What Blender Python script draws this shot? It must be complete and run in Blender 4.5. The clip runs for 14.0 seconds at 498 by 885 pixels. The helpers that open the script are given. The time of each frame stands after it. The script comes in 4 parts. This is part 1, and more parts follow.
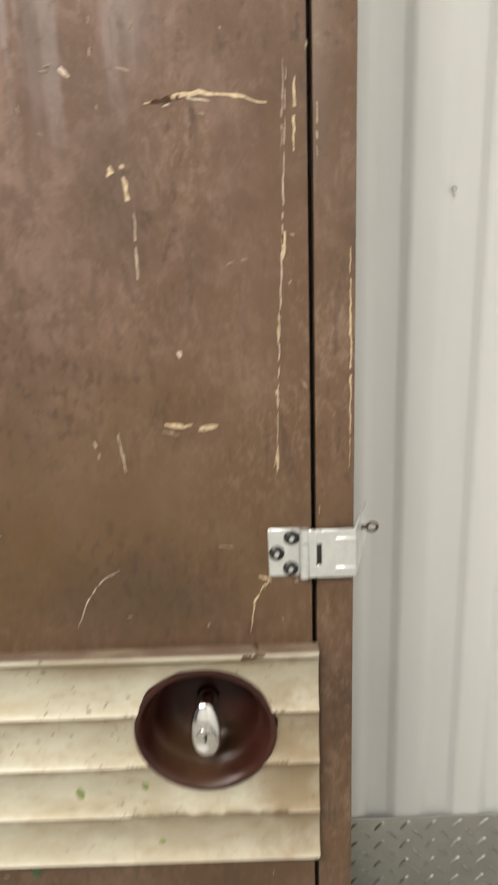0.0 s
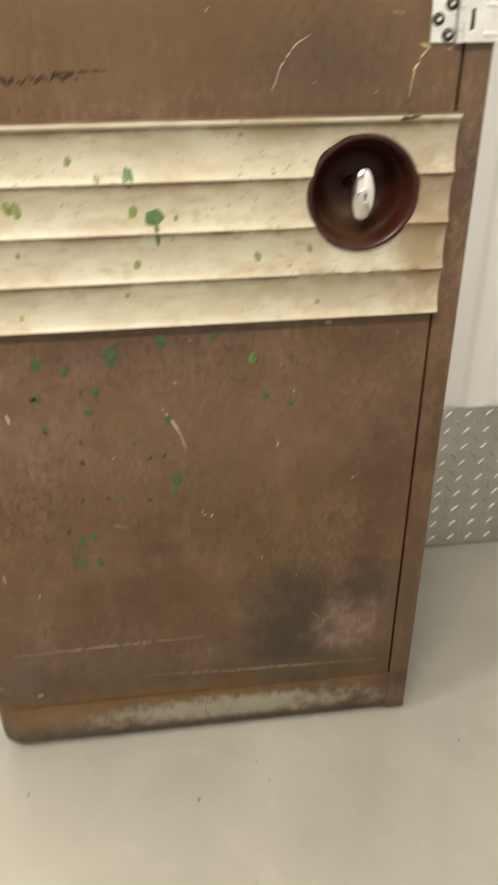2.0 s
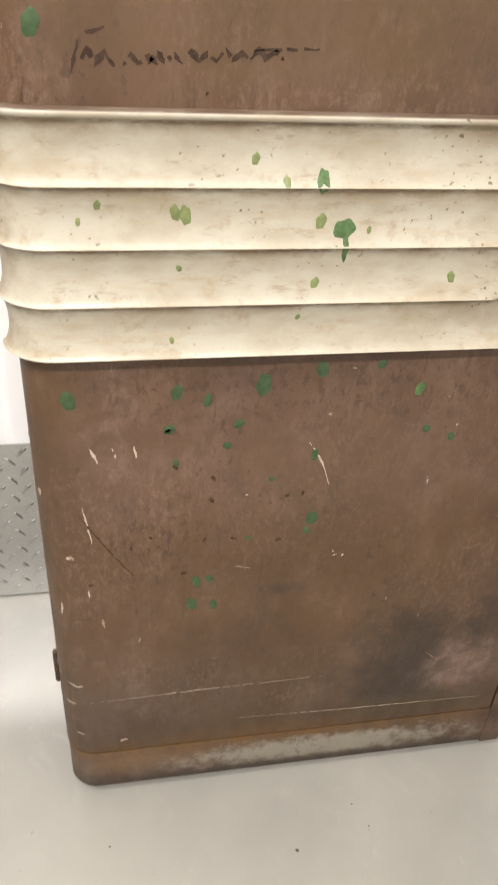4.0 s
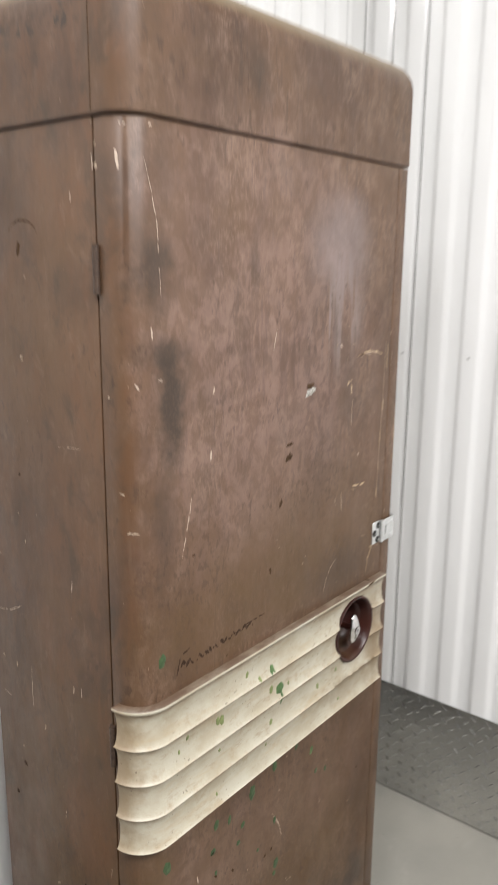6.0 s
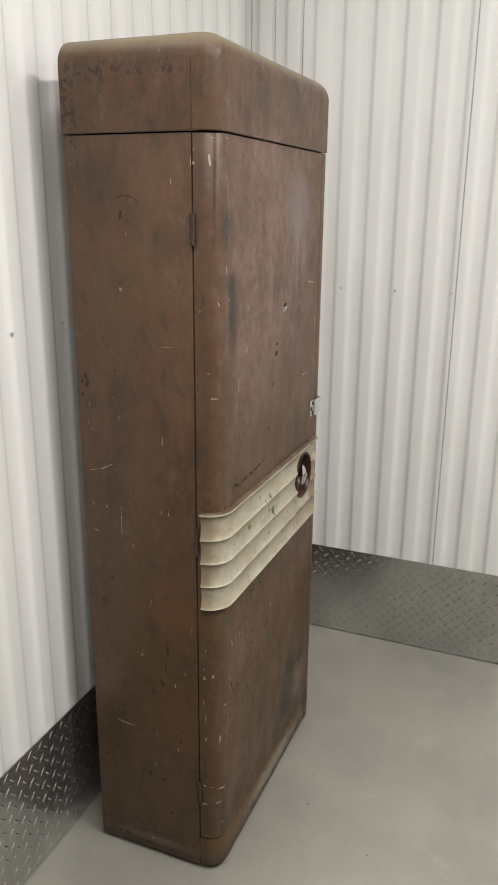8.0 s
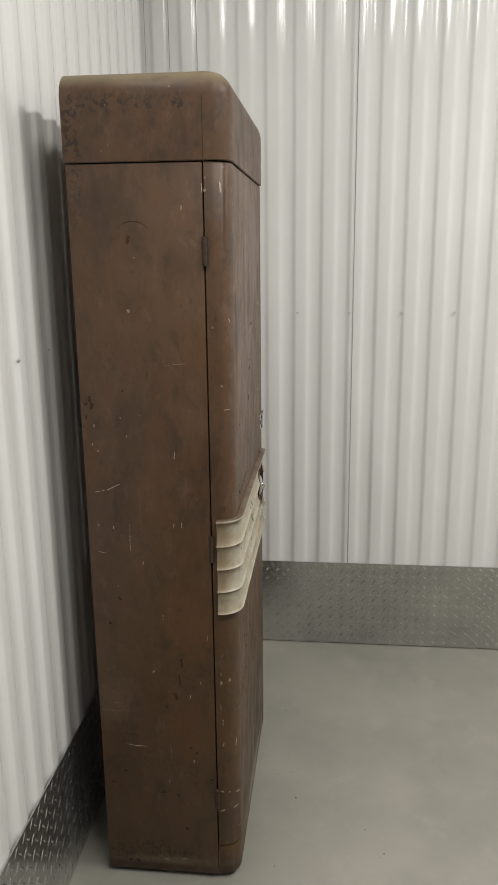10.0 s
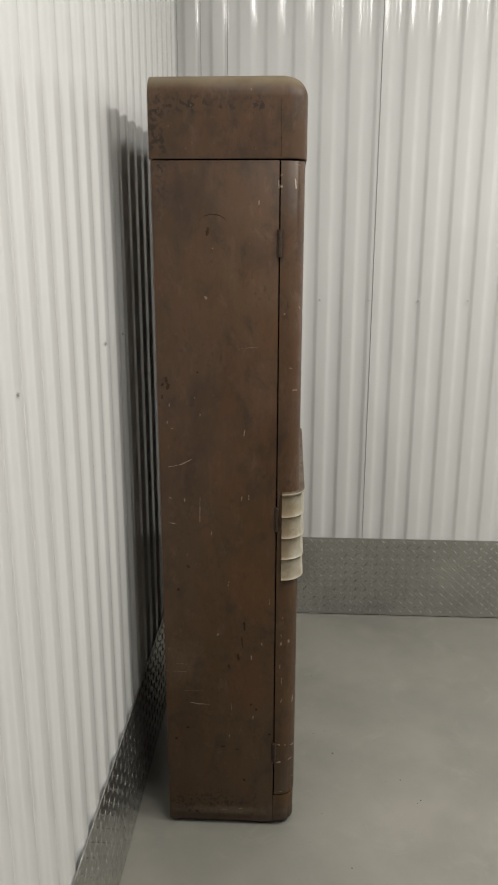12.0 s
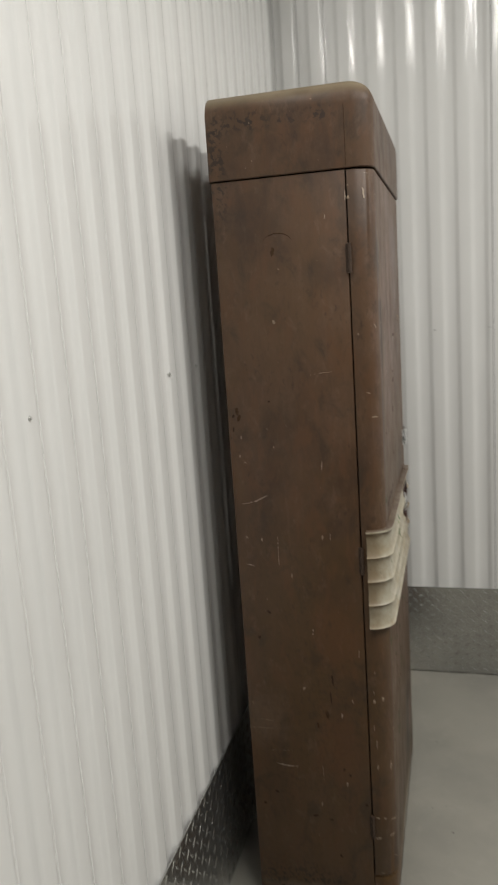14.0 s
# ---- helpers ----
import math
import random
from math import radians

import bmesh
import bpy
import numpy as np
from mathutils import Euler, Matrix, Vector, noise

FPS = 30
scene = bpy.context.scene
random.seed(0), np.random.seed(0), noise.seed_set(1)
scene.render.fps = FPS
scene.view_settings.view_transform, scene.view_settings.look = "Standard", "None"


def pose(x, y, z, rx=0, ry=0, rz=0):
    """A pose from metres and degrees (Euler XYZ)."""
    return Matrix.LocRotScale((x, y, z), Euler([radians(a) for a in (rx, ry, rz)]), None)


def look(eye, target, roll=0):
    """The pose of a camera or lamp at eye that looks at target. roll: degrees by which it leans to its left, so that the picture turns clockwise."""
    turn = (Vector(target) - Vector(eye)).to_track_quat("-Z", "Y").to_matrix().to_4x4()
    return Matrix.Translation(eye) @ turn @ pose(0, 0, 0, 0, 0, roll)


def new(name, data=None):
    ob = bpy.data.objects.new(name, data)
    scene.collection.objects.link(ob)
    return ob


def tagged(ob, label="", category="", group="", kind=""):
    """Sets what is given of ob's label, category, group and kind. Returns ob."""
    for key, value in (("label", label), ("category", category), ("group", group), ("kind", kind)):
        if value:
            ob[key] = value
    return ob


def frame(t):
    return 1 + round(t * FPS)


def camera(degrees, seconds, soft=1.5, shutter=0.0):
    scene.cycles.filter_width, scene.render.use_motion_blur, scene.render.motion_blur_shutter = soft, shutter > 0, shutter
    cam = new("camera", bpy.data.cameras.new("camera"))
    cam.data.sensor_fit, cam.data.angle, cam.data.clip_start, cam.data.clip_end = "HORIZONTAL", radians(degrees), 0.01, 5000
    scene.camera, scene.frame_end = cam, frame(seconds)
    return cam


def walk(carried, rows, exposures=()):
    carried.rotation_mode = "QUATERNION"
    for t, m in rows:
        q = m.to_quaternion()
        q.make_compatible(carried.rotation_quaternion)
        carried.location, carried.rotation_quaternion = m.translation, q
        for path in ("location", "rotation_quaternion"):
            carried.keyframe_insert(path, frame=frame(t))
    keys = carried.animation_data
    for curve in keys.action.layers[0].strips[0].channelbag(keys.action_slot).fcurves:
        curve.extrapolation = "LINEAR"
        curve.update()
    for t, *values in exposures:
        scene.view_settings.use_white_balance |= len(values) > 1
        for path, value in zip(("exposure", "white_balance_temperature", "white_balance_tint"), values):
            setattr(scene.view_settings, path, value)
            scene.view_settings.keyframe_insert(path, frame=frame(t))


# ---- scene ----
cam = camera(35.7, 14.0, 1.5, 0.4)
PATH = [
    (0, (0.522, -0.512, 1.174), (0.512, 1.388, 0.55), -2.1),
    (0.5, (0.467, -0.643, 1.107), (0.468, 1.253, 0.471), -1.4),
    (1, (0.424, -0.727, 1.054), (0.55, 1.139, 0.346), -2.4),
    (1.5, (0.405, -0.746, 1.019), (0.532, 1.093, 0.245), -4.9),
    (2, (0.272, -0.764, 0.952), (0.474, 0.941, -0.074), -0.5),
    (2.5, (0.18, -0.763, 0.955), (0.363, 0.854, -0.208), 4.4),
    (2.7, (0.157, -0.752, 0.945), (0.301, 0.871, -0.215), 4.9),
    (4.8, (-0.082, -0.547, 1.005), (0.613, 1.031, -0.009), 2.2),
    (5, (-0.155, -0.57, 1.076), (0.662, 1.007, 0.158), 1.1),
    (5.5, (-0.307, -0.675, 1.217), (0.808, 0.861, 0.588), -2.2),
    (6, (-0.555, -0.609, 1.363), (0.962, 0.613, 0.909), 0.5),
    (6.5, (-0.765, -0.603, 1.407), (0.871, 0.465, 0.98), 0.9),
    (7, (-0.904, -0.677, 1.395), (0.713, 0.399, 0.916), -1.4),
    (7.5, (-1.089, -0.619, 1.39), (0.597, 0.313, 0.855), -1.1),
    (8, (-1.212, -0.554, 1.392), (0.558, 0.17, 0.808), 0.5),
    (8.2, (-1.233, -0.547, 1.381), (0.553, 0.142, 0.803), 0.6),
    (10.3, (-1.492, -0.106, 1.356), (0.445, 0.005, 0.868), 0.3),
    (10.5, (-1.538, -0.063, 1.362), (0.398, -0.004, 0.862), 1.1),
    (11, (-1.553, -0.024, 1.361), (0.375, 0.008, 0.831), 1.8),
    (11.5, (-1.546, -0.013, 1.359), (0.38, 0.045, 0.823), 0.8),
    (12, (-1.555, 0.025, 1.369), (0.374, 0.126, 0.851), 0.1),
    (12.5, (-1.574, 0.051, 1.375), (0.362, 0.169, 0.885), 0.4),
    (13, (-1.559, 0.051, 1.358), (0.378, 0.189, 0.881), -0.3),
    (13.5, (-1.547, 0.011, 1.31), (0.391, 0.229, 0.868), -2.0),
    (14, (-1.429, -0.135, 1.295), (0.467, 0.385, 0.929), -3.9),
]
EXPO = [(0.0,0.86,6600,9),(1.0,0.88,6900,10),(2.0,0.92,7200,10),(2.5,1.0,6650,14),(2.7,1.0,6600,14),(5.0,1.2,6350,16),(5.5,1.2,6300,16),(6.0,0.78,6150,13),(6.5,0.46,6250,12),(7.0,0.34,6500,12),(8.0,0.14,6450,11),(10.5,-0.2,6450,9),(14.0,-0.34,6450,9)]
GRITS = ((0.277, -0.109, 0.0024), (0.362, -0.059, 0.0012), (0.376, -0.091, 0.0013), (0.659, -0.062, 0.0018), (0.106, -0.321, 0.0024), (0.179, -0.280, 0.0018), (0.095, -0.311, 0.0014), (0.047, -0.072, 0.0014), (-0.119, -0.132, 0.0018), (0.60, -0.30, 0.0012))
walk(cam, [(t, look(eye, target, roll)) for t, eye, target, roll in PATH], EXPO)

# ---- world and lights ----
world = bpy.data.worlds.new("world")
scene.world = world
world.use_nodes = True
world.node_tree.nodes["Background"].inputs[0].default_value = (0.9, 0.95, 1.0, 1)
world.node_tree.nodes["Background"].inputs[1].default_value = 0.02


def strip_light(x, y, z, sx, sy, watts, colour=(1.0, 0.965, 0.91)):
    """A ceiling strip light that shines straight down."""
    lamp = bpy.data.lights.new("strip_light", "AREA")
    lamp.shape, lamp.size, lamp.size_y = "RECTANGLE", sx, sy
    lamp.energy, lamp.color = watts, colour
    ob = new("strip_light", lamp)
    ob.matrix_basis = pose(x, y, z)
    return ob


strip_light(-0.30, -1.60, 2.70, 1.3, 0.24, 57)
strip_light(-1.20, -0.62, 2.72, 1.2, 0.26, 31)
strip_light(-1.00, 0.63, 3.44, 1.1, 0.12, 14)  # over the next unit, behind the partition

# ---- materials ----
BT, BB = 0.8435, 0.6455  # top and foot of the fluted band


def mat(name):
    m = bpy.data.materials.new(name)
    m.use_nodes = True
    nt = m.node_tree
    return m, nt, nt.nodes["Principled BSDF"]


def node(nt, kind, **kw):
    n = nt.nodes.new(kind)
    for key, value in kw.items():
        if key == "op":
            n.operation = value
        elif key == "blend":
            n.blend_type = value
        elif key == "kind":
            n.data_type = value
    return n


def place(nt, scale=(1, 1, 1), shift=(0, 0, 0)):
    """World position, scaled."""
    geo = nt.nodes.new("ShaderNodeNewGeometry")
    mp = nt.nodes.new("ShaderNodeMapping")
    mp.inputs["Scale"].default_value = scale
    mp.inputs["Location"].default_value = shift
    nt.links.new(geo.outputs["Position"], mp.inputs["Vector"])
    return mp.outputs["Vector"]


SHARED = {}  # noises already laid in a material


def noise_at(nt, scale, detail=4.0, rough=0.55, stretch=(1, 1, 1), shift=(0, 0, 0), distort=0.0):
    key = (nt.as_pointer(), scale, detail, rough, stretch, shift, distort)
    if key in SHARED:
        return SHARED[key]
    n = nt.nodes.new("ShaderNodeTexNoise")
    n.inputs["Scale"].default_value = scale
    n.inputs["Detail"].default_value = detail
    n.inputs["Roughness"].default_value = rough
    n.inputs["Distortion"].default_value = distort
    nt.links.new(place(nt, stretch, shift), n.inputs["Vector"])
    SHARED[key] = n.outputs["Fac"]
    return SHARED[key]


def span(nt, value, lo, hi, a=0.0, b=1.0):
    n = nt.nodes.new("ShaderNodeMapRange")
    n.interpolation_type = "SMOOTHSTEP"
    for slot, v in zip(("From Min", "From Max", "To Min", "To Max"), (lo, hi, a, b)):
        n.inputs[slot].default_value = v
    nt.links.new(value, n.inputs["Value"])
    return n.outputs["Result"]


def times(nt, a, b, op="MULTIPLY"):
    n = nt.nodes.new("ShaderNodeMath")
    n.operation = op
    for slot, v in ((0, a), (1, b)):
        if isinstance(v, (int, float)):
            n.inputs[slot].default_value = v
        else:
            nt.links.new(v, n.inputs[slot])
    return n.outputs[0]


def blend(nt, fac, a, b, kind="MIX"):
    n = nt.nodes.new("ShaderNodeMix")
    n.data_type, n.blend_type = "RGBA", kind
    for slot, v in ((0, fac), (6, a), (7, b)):
        if isinstance(v, (int, float)):
            n.inputs[slot].default_value = v
        elif isinstance(v, tuple):
            n.inputs[slot].default_value = (*v, 1)
        else:
            nt.links.new(v, n.inputs[slot])
    return n.outputs[2]


def relief(nt, bsdf, height, strength, distance):
    n = nt.nodes.new("ShaderNodeBump")
    n.inputs["Strength"].default_value = strength
    n.inputs["Distance"].default_value = distance
    nt.links.new(height, n.inputs["Height"])
    nt.links.new(n.outputs[0], bsdf.inputs["Normal"])


def blob(nt, centre, radii, soft=0.5, ragged=0.5, grain=14.0):
    """A ragged stain round a place of the world: 1 inside, 0 outside."""
    geo = nt.nodes.new("ShaderNodeNewGeometry")
    sub = nt.nodes.new("ShaderNodeVectorMath")
    sub.operation = "SUBTRACT"
    sub.inputs[1].default_value = centre
    nt.links.new(geo.outputs["Position"], sub.inputs[0])
    div = nt.nodes.new("ShaderNodeVectorMath")
    div.operation = "DIVIDE"
    div.inputs[1].default_value = radii
    nt.links.new(sub.outputs[0], div.inputs[0])
    size = nt.nodes.new("ShaderNodeVectorMath")
    size.operation = "LENGTH"
    nt.links.new(div.outputs[0], size.inputs[0])
    wob = times(nt, times(nt, noise_at(nt, grain, 6, 0.65), 0.5, "SUBTRACT"), 2.0 * ragged)
    far = times(nt, size.outputs["Value"], wob, "ADD")
    return span(nt, far, 1.0 - soft, 1.0 + soft * 0.5, 1.0, 0.0)


def link_colour(nt, bsdf, colour):
    nt.links.new(colour, bsdf.inputs["Base Color"])


def brown_paint():
    m, nt, b = mat("worn_brown_paint")
    big = noise_at(nt, 5.0, 6, 0.6, (1, 1, 0.55))
    mid = noise_at(nt, 22.0, 7, 0.65, (1, 1, 0.45), (3, 1, 2))
    fine = noise_at(nt, 260.0, 5, 0.7)
    streak = noise_at(nt, 60.0, 5, 0.6, (1, 1, 0.07), (1, 2, 0))
    c = blend(nt, span(nt, big, 0.34, 0.62), BROWN_DARK, BROWN_WARM)
    c = blend(nt, times(nt, span(nt, noise_at(nt, 11.0, 7, 0.7, (1, 1, 0.6), (7, 3, 1), 0.6), 0.45, 0.68), 0.5), c, (0.084, 0.044, 0.017))
    gritty = span(nt, noise_at(nt, 42.0, 9, 0.72, (1, 1, 0.7), (6, 1, 3), 0.5), 0.40, 0.60)
    where = nt.nodes.new("ShaderNodeNewGeometry")
    xyz = nt.nodes.new("ShaderNodeSeparateXYZ")
    nt.links.new(where.outputs["Position"], xyz.inputs[0])
    front = span(nt, xyz.outputs[0], 0.0, 0.022)  # pale rubbing lies mostly on the door's face, smears mostly on the side
    c = blend(nt, times(nt, times(nt, span(nt, noise_at(nt, 16.0, 10, 0.78, (1, 1, 0.65), (3, 1, 2)), 0.46, 0.64), span(nt, gritty, 0.0, 1.0, 0.35, 1.0)), span(nt, front, 0.0, 1.0, 0.16, 0.5)), c, BROWN_PALE)
    # fine rubbed mottling and short upright strokes
    rubbed = span(nt, noise_at(nt, 165.0, 7, 0.78, (1, 1, 0.55), (4, 4, 1)), 0.50, 0.57)
    worn = span(nt, noise_at(nt, 8.0, 6, 0.65, (1, 1, 0.7), (1, 8, 5)), 0.42, 0.60)
    c = blend(nt, times(nt, times(nt, times(nt, rubbed, worn), front), 0.34), c, (0.235, 0.160, 0.116))
    strokes = span(nt, noise_at(nt, 115.0, 4, 0.6, (1, 1, 0.17), (7, 2, 2)), 0.57, 0.63)
    c = blend(nt, times(nt, times(nt, strokes, span(nt, worn, 0.0, 1.0, 0.25, 0.6)), span(nt, front, 0.0, 1.0, 0.35, 0.9)), c, (0.046, 0.026, 0.016))
    c = blend(nt, times(nt, span(nt, noise_at(nt, 48.0, 8, 0.75, (1, 1, 0.7), (2, 9, 4), 0.4), 0.54, 0.68), 0.45), c, (0.056, 0.032, 0.019))
    c = blend(nt, times(nt, span(nt, streak, 0.58, 0.78), 0.3), c, (0.165, 0.108, 0.075))
    # pale sheen painted on the upper door, rubbed pale mottling in the lower middle
    for centre, radii, amount in (((0.25, 0, 1.22), (0.27, 0.02, 0.30), 0.62), ((0.26, 0, 0.54), (0.30, 0.02, 0.11), 0.42)):
        c = blend(nt, times(nt, times(nt, blob(nt, centre, radii, 0.9, 0.9, 9), span(nt, gritty, 0.0, 1.0, 0.45, 1.0)), amount), c, (0.235, 0.150, 0.122))
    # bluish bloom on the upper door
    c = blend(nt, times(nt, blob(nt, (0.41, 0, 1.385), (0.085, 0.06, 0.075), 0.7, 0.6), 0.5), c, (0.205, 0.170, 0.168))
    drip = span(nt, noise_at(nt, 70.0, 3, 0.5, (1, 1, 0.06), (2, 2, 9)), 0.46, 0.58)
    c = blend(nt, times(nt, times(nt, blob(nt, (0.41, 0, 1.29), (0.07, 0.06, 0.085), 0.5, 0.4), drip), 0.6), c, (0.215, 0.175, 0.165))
    # ochre-brown wash: rust by the foot, browner tone over lower door and side
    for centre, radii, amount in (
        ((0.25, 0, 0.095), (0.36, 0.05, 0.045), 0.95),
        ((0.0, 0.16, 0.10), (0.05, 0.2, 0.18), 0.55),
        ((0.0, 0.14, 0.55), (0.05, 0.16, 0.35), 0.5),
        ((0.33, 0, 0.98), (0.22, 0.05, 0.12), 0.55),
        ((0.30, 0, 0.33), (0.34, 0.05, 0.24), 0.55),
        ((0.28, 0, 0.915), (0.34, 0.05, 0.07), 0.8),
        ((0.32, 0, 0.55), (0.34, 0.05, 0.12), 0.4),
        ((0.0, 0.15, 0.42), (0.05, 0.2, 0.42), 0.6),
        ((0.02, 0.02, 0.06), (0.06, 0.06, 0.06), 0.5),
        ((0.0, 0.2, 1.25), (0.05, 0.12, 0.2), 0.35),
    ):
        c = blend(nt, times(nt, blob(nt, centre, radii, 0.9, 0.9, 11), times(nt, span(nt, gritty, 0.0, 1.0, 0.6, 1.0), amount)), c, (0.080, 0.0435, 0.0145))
    # rusty smears, soot and pale rubbing on the side
    smear = span(nt, noise_at(nt, 26.0, 7, 0.7, (1, 1, 0.35), (2, 6, 1), 0.5), 0.48, 0.62)
    c = blend(nt, times(nt, smear, span(nt, front, 0.0, 1.0, 0.5, 0.08)), c, (0.104, 0.048, 0.020))
    sooty = span(nt, noise_at(nt, 15.0, 8, 0.72, (1, 1, 0.6), (9, 2, 8), 0.5), 0.50, 0.66)
    c = blend(nt, times(nt, sooty, span(nt, front, 0.0, 1.0, 0.6, 0.25)), c, (0.038, 0.024, 0.014))
    grey = span(nt, noise_at(nt, 34.0, 9, 0.75, (1, 1, 0.5), (5, 1, 9), 0.4), 0.54, 0.66)
    c = blend(nt, times(nt, grey, span(nt, front, 0.0, 1.0, 0.34, 0.1)), c, (0.150, 0.098, 0.064))
    # rusty foot of the door
    c = blend(nt, times(nt, times(nt, blob(nt, (0.27, 0, 0.088), (0.31, 0.05, 0.022), 0.8, 0.8, 18), span(nt, gritty, 0.0, 1.0, 0.5, 1.0)), 0.8), c, (0.135, 0.064, 0.013))
    # grimy hand marks
    for centre, radii, amount in (
        ((0.425, 0, 0.20), (0.085, 0.06, 0.12), 0.95),
        ((0.52, 0, 0.255), (0.05, 0.06, 0.05), 0.75),
        ((0.062, 0.0, 1.205), (0.024, 0.05, 0.075), 0.95),
        ((0.052, 0.0, 1.265), (0.040, 0.05, 0.025), 0.8),
        ((0.036, 0.004, 1.36), (0.028, 0.05, 0.05), 0.8),
        ((0.045, 0.0, 1.08), (0.022, 0.05, 0.05), 0.4),
        ((0.21, 0.0, 1.36), (0.012, 0.05, 0.035), 0.5),
        ((0.21, 0.0, 1.575), (0.03, 0.05, 0.03), 0.5),
        ((0.0, 0.10, 1.33), (0.03, 0.05, 0.03), 0.35),
        ((0.0, 0.20, 1.02), (0.03, 0.035, 0.08), 0.3),
        ((0.0, 0.09, 0.42), (0.03, 0.03, 0.09), 0.35),
        ((0.0, 0.24, 0.30), (0.03, 0.03, 0.10), 0.3),
        ((0.055, 0.0, 1.45), (0.02, 0.05, 0.05), 0.3),
        ((0.43, 0, 0.885), (0.09, 0.05, 0.045), 0.45),
        ((0.25, 0, 0.35), (0.035, 0.05, 0.012), 0.6),
        ((0.44, 0, 1.17), (0.03, 0.05, 0.05), 0.35),
        ((0.0, 0.22, 1.44), (0.03, 0.06, 0.05), 0.4),
    ):
        c = blend(nt, times(nt, times(nt, blob(nt, centre, radii, 0.8, 1.1, 24), span(nt, fine, 0.25, 0.6, 0.6, 1.0)), amount), c, (0.029, 0.0195, 0.0125))
    c = blend(nt, times(nt, times(nt, blob(nt, (0.495, 0, 0.185), (0.05, 0.05, 0.05), 0.8, 1.1, 26), span(nt, gritty, 0.0, 1.0, 0.45, 1.0)), 0.7), c, (0.25, 0.16, 0.125))
    # dark runs down the upper door
    runs = span(nt, noise_at(nt, 46.0, 4, 0.6, (1, 1, 0.13), (4, 2, 6)), 0.50, 0.62)
    c = blend(nt, times(nt, times(nt, blob(nt, (0.32, 0, 1.245), (0.19, 0.05, 0.075), 0.7, 0.7, 14), runs), 0.55), c, (0.070, 0.038, 0.026))
    spots = span(nt, noise_at(nt, 105.0, 3, 0.55, (1, 1, 1), (2, 4, 4)), 0.50, 0.58)
    for centre, radii in (((0.0, 0.11, 1.605), (0.04, 0.06, 0.016)), ((0.0, 0.23, 1.608), (0.04, 0.08, 0.02)), ((0.0, 0.282, 1.53), (0.04, 0.022, 0.10)), ((0.0, 0.2, 0.05), (0.04, 0.14, 0.05))):
        c = blend(nt, times(nt, times(nt, blob(nt, centre, radii, 0.8, 0.8, 30), spots), 0.85), c, (0.022, 0.014, 0.009))
    # clusters of dark pits
    pits = span(nt, noise_at(nt, 135.0, 3, 0.6, (1, 1, 0.6), (3, 7, 1)), 0.53, 0.60)
    for centre, radii in (((0.43, 0, 0.90), (0.08, 0.05, 0.055)), ((0.37, 0, 1.05), (0.12, 0.05, 0.07)), ((0.27, 0, 0.605), (0.27, 0.05, 0.045)), ((0.10, 0, 1.0), (0.08, 0.05, 0.10)), ((0.12, 0, 0.43), (0.09, 0.05, 0.08)), ((0.0, 0.11, 0.45), (0.04, 0.09, 0.22)), ((0.0, 0.24, 0.36), (0.04, 0.06, 0.14))):
        c = blend(nt, times(nt, times(nt, blob(nt, centre, radii, 0.9, 0.9, 16), pits), 0.5), c, (0.040, 0.021, 0.012))
    # pale scuff along the foot
    c = blend(nt, times(nt, blob(nt, (0.33, 0, 0.047), (0.19, 0.05, 0.024), 0.6, 1.2, 45), 0.8), c, (0.29, 0.27, 0.21))
    for centre, radii, amount, tint in (
        ((0.30, 0, 0.020), (0.34, 0.05, 0.010), 0.85, (0.035, 0.024, 0.014)),
        ((0.58, 0, 0.075), (0.035, 0.05, 0.020), 0.85, (0.045, 0.022, 0.012)),
        ((0.46, 0, 0.120), (0.14, 0.05, 0.020), 0.6, (0.070, 0.045, 0.012)),
        ((0.08, 0, 0.060), (0.08, 0.06, 0.020), 0.6, (0.16, 0.085, 0.030)),
        ((0.0, 0.16, 0.040), (0.05, 0.13, 0.012), 0.6, (0.17, 0.13, 0.085)),
        ((0.0, 0.20, 0.022), (0.05, 0.18, 0.010), 0.7, (0.035, 0.022, 0.012)),
        ((0.0, 0.10, 0.38), (0.05, 0.05, 0.10), 0.45, (0.12, 0.050, 0.018)),
        ((0.0, 0.10, 0.62), (0.05, 0.05, 0.08), 0.45, (0.12, 0.050, 0.018)),
        ((0.0, 0.26, 0.43), (0.05, 0.05, 0.06), 0.35, (0.16, 0.105, 0.07)),
    ):
        c = blend(nt, times(nt, blob(nt, centre, radii, 0.8, 1.1, 38), amount), c, tint)
    # pits and specks
    speck = span(nt, noise_at(nt, 125.0, 3, 0.6, (1, 1, 0.55)), 0.56, 0.64)
    zone = span(nt, noise_at(nt, 9.0, 5, 0.65, (1, 1, 1), (5, 5, 5)), 0.47, 0.62)
    c = blend(nt, times(nt, times(nt, speck, zone), 0.55), c, (0.042, 0.022, 0.013))
    pale = span(nt, noise_at(nt, 120.0, 3, 0.6, (1, 1, 0.6), (8, 2, 1)), 0.735, 0.76)
    c = blend(nt, times(nt, pale, 0.45), c, (0.36, 0.27, 0.19))
    c = blend(nt, span(nt, fine, 0.3, 0.75, 0.0, 0.12), c, (0.08, 0.052, 0.036))
    # dust that lies on the upward faces
    geo = nt.nodes.new("ShaderNodeNewGeometry")
    sep = nt.nodes.new("ShaderNodeSeparateXYZ")
    nt.links.new(geo.outputs["Normal"], sep.inputs[0])
    high = nt.nodes.new("ShaderNodeSeparateXYZ")
    nt.links.new(geo.outputs["Position"], high.inputs[0])
    dust = times(nt, times(nt, span(nt, sep.outputs[2], 0.25, 0.9), span(nt, high.outputs[2], 1.52, 1.56)), span(nt, mid, 0.2, 0.6, 0.45, 0.85))
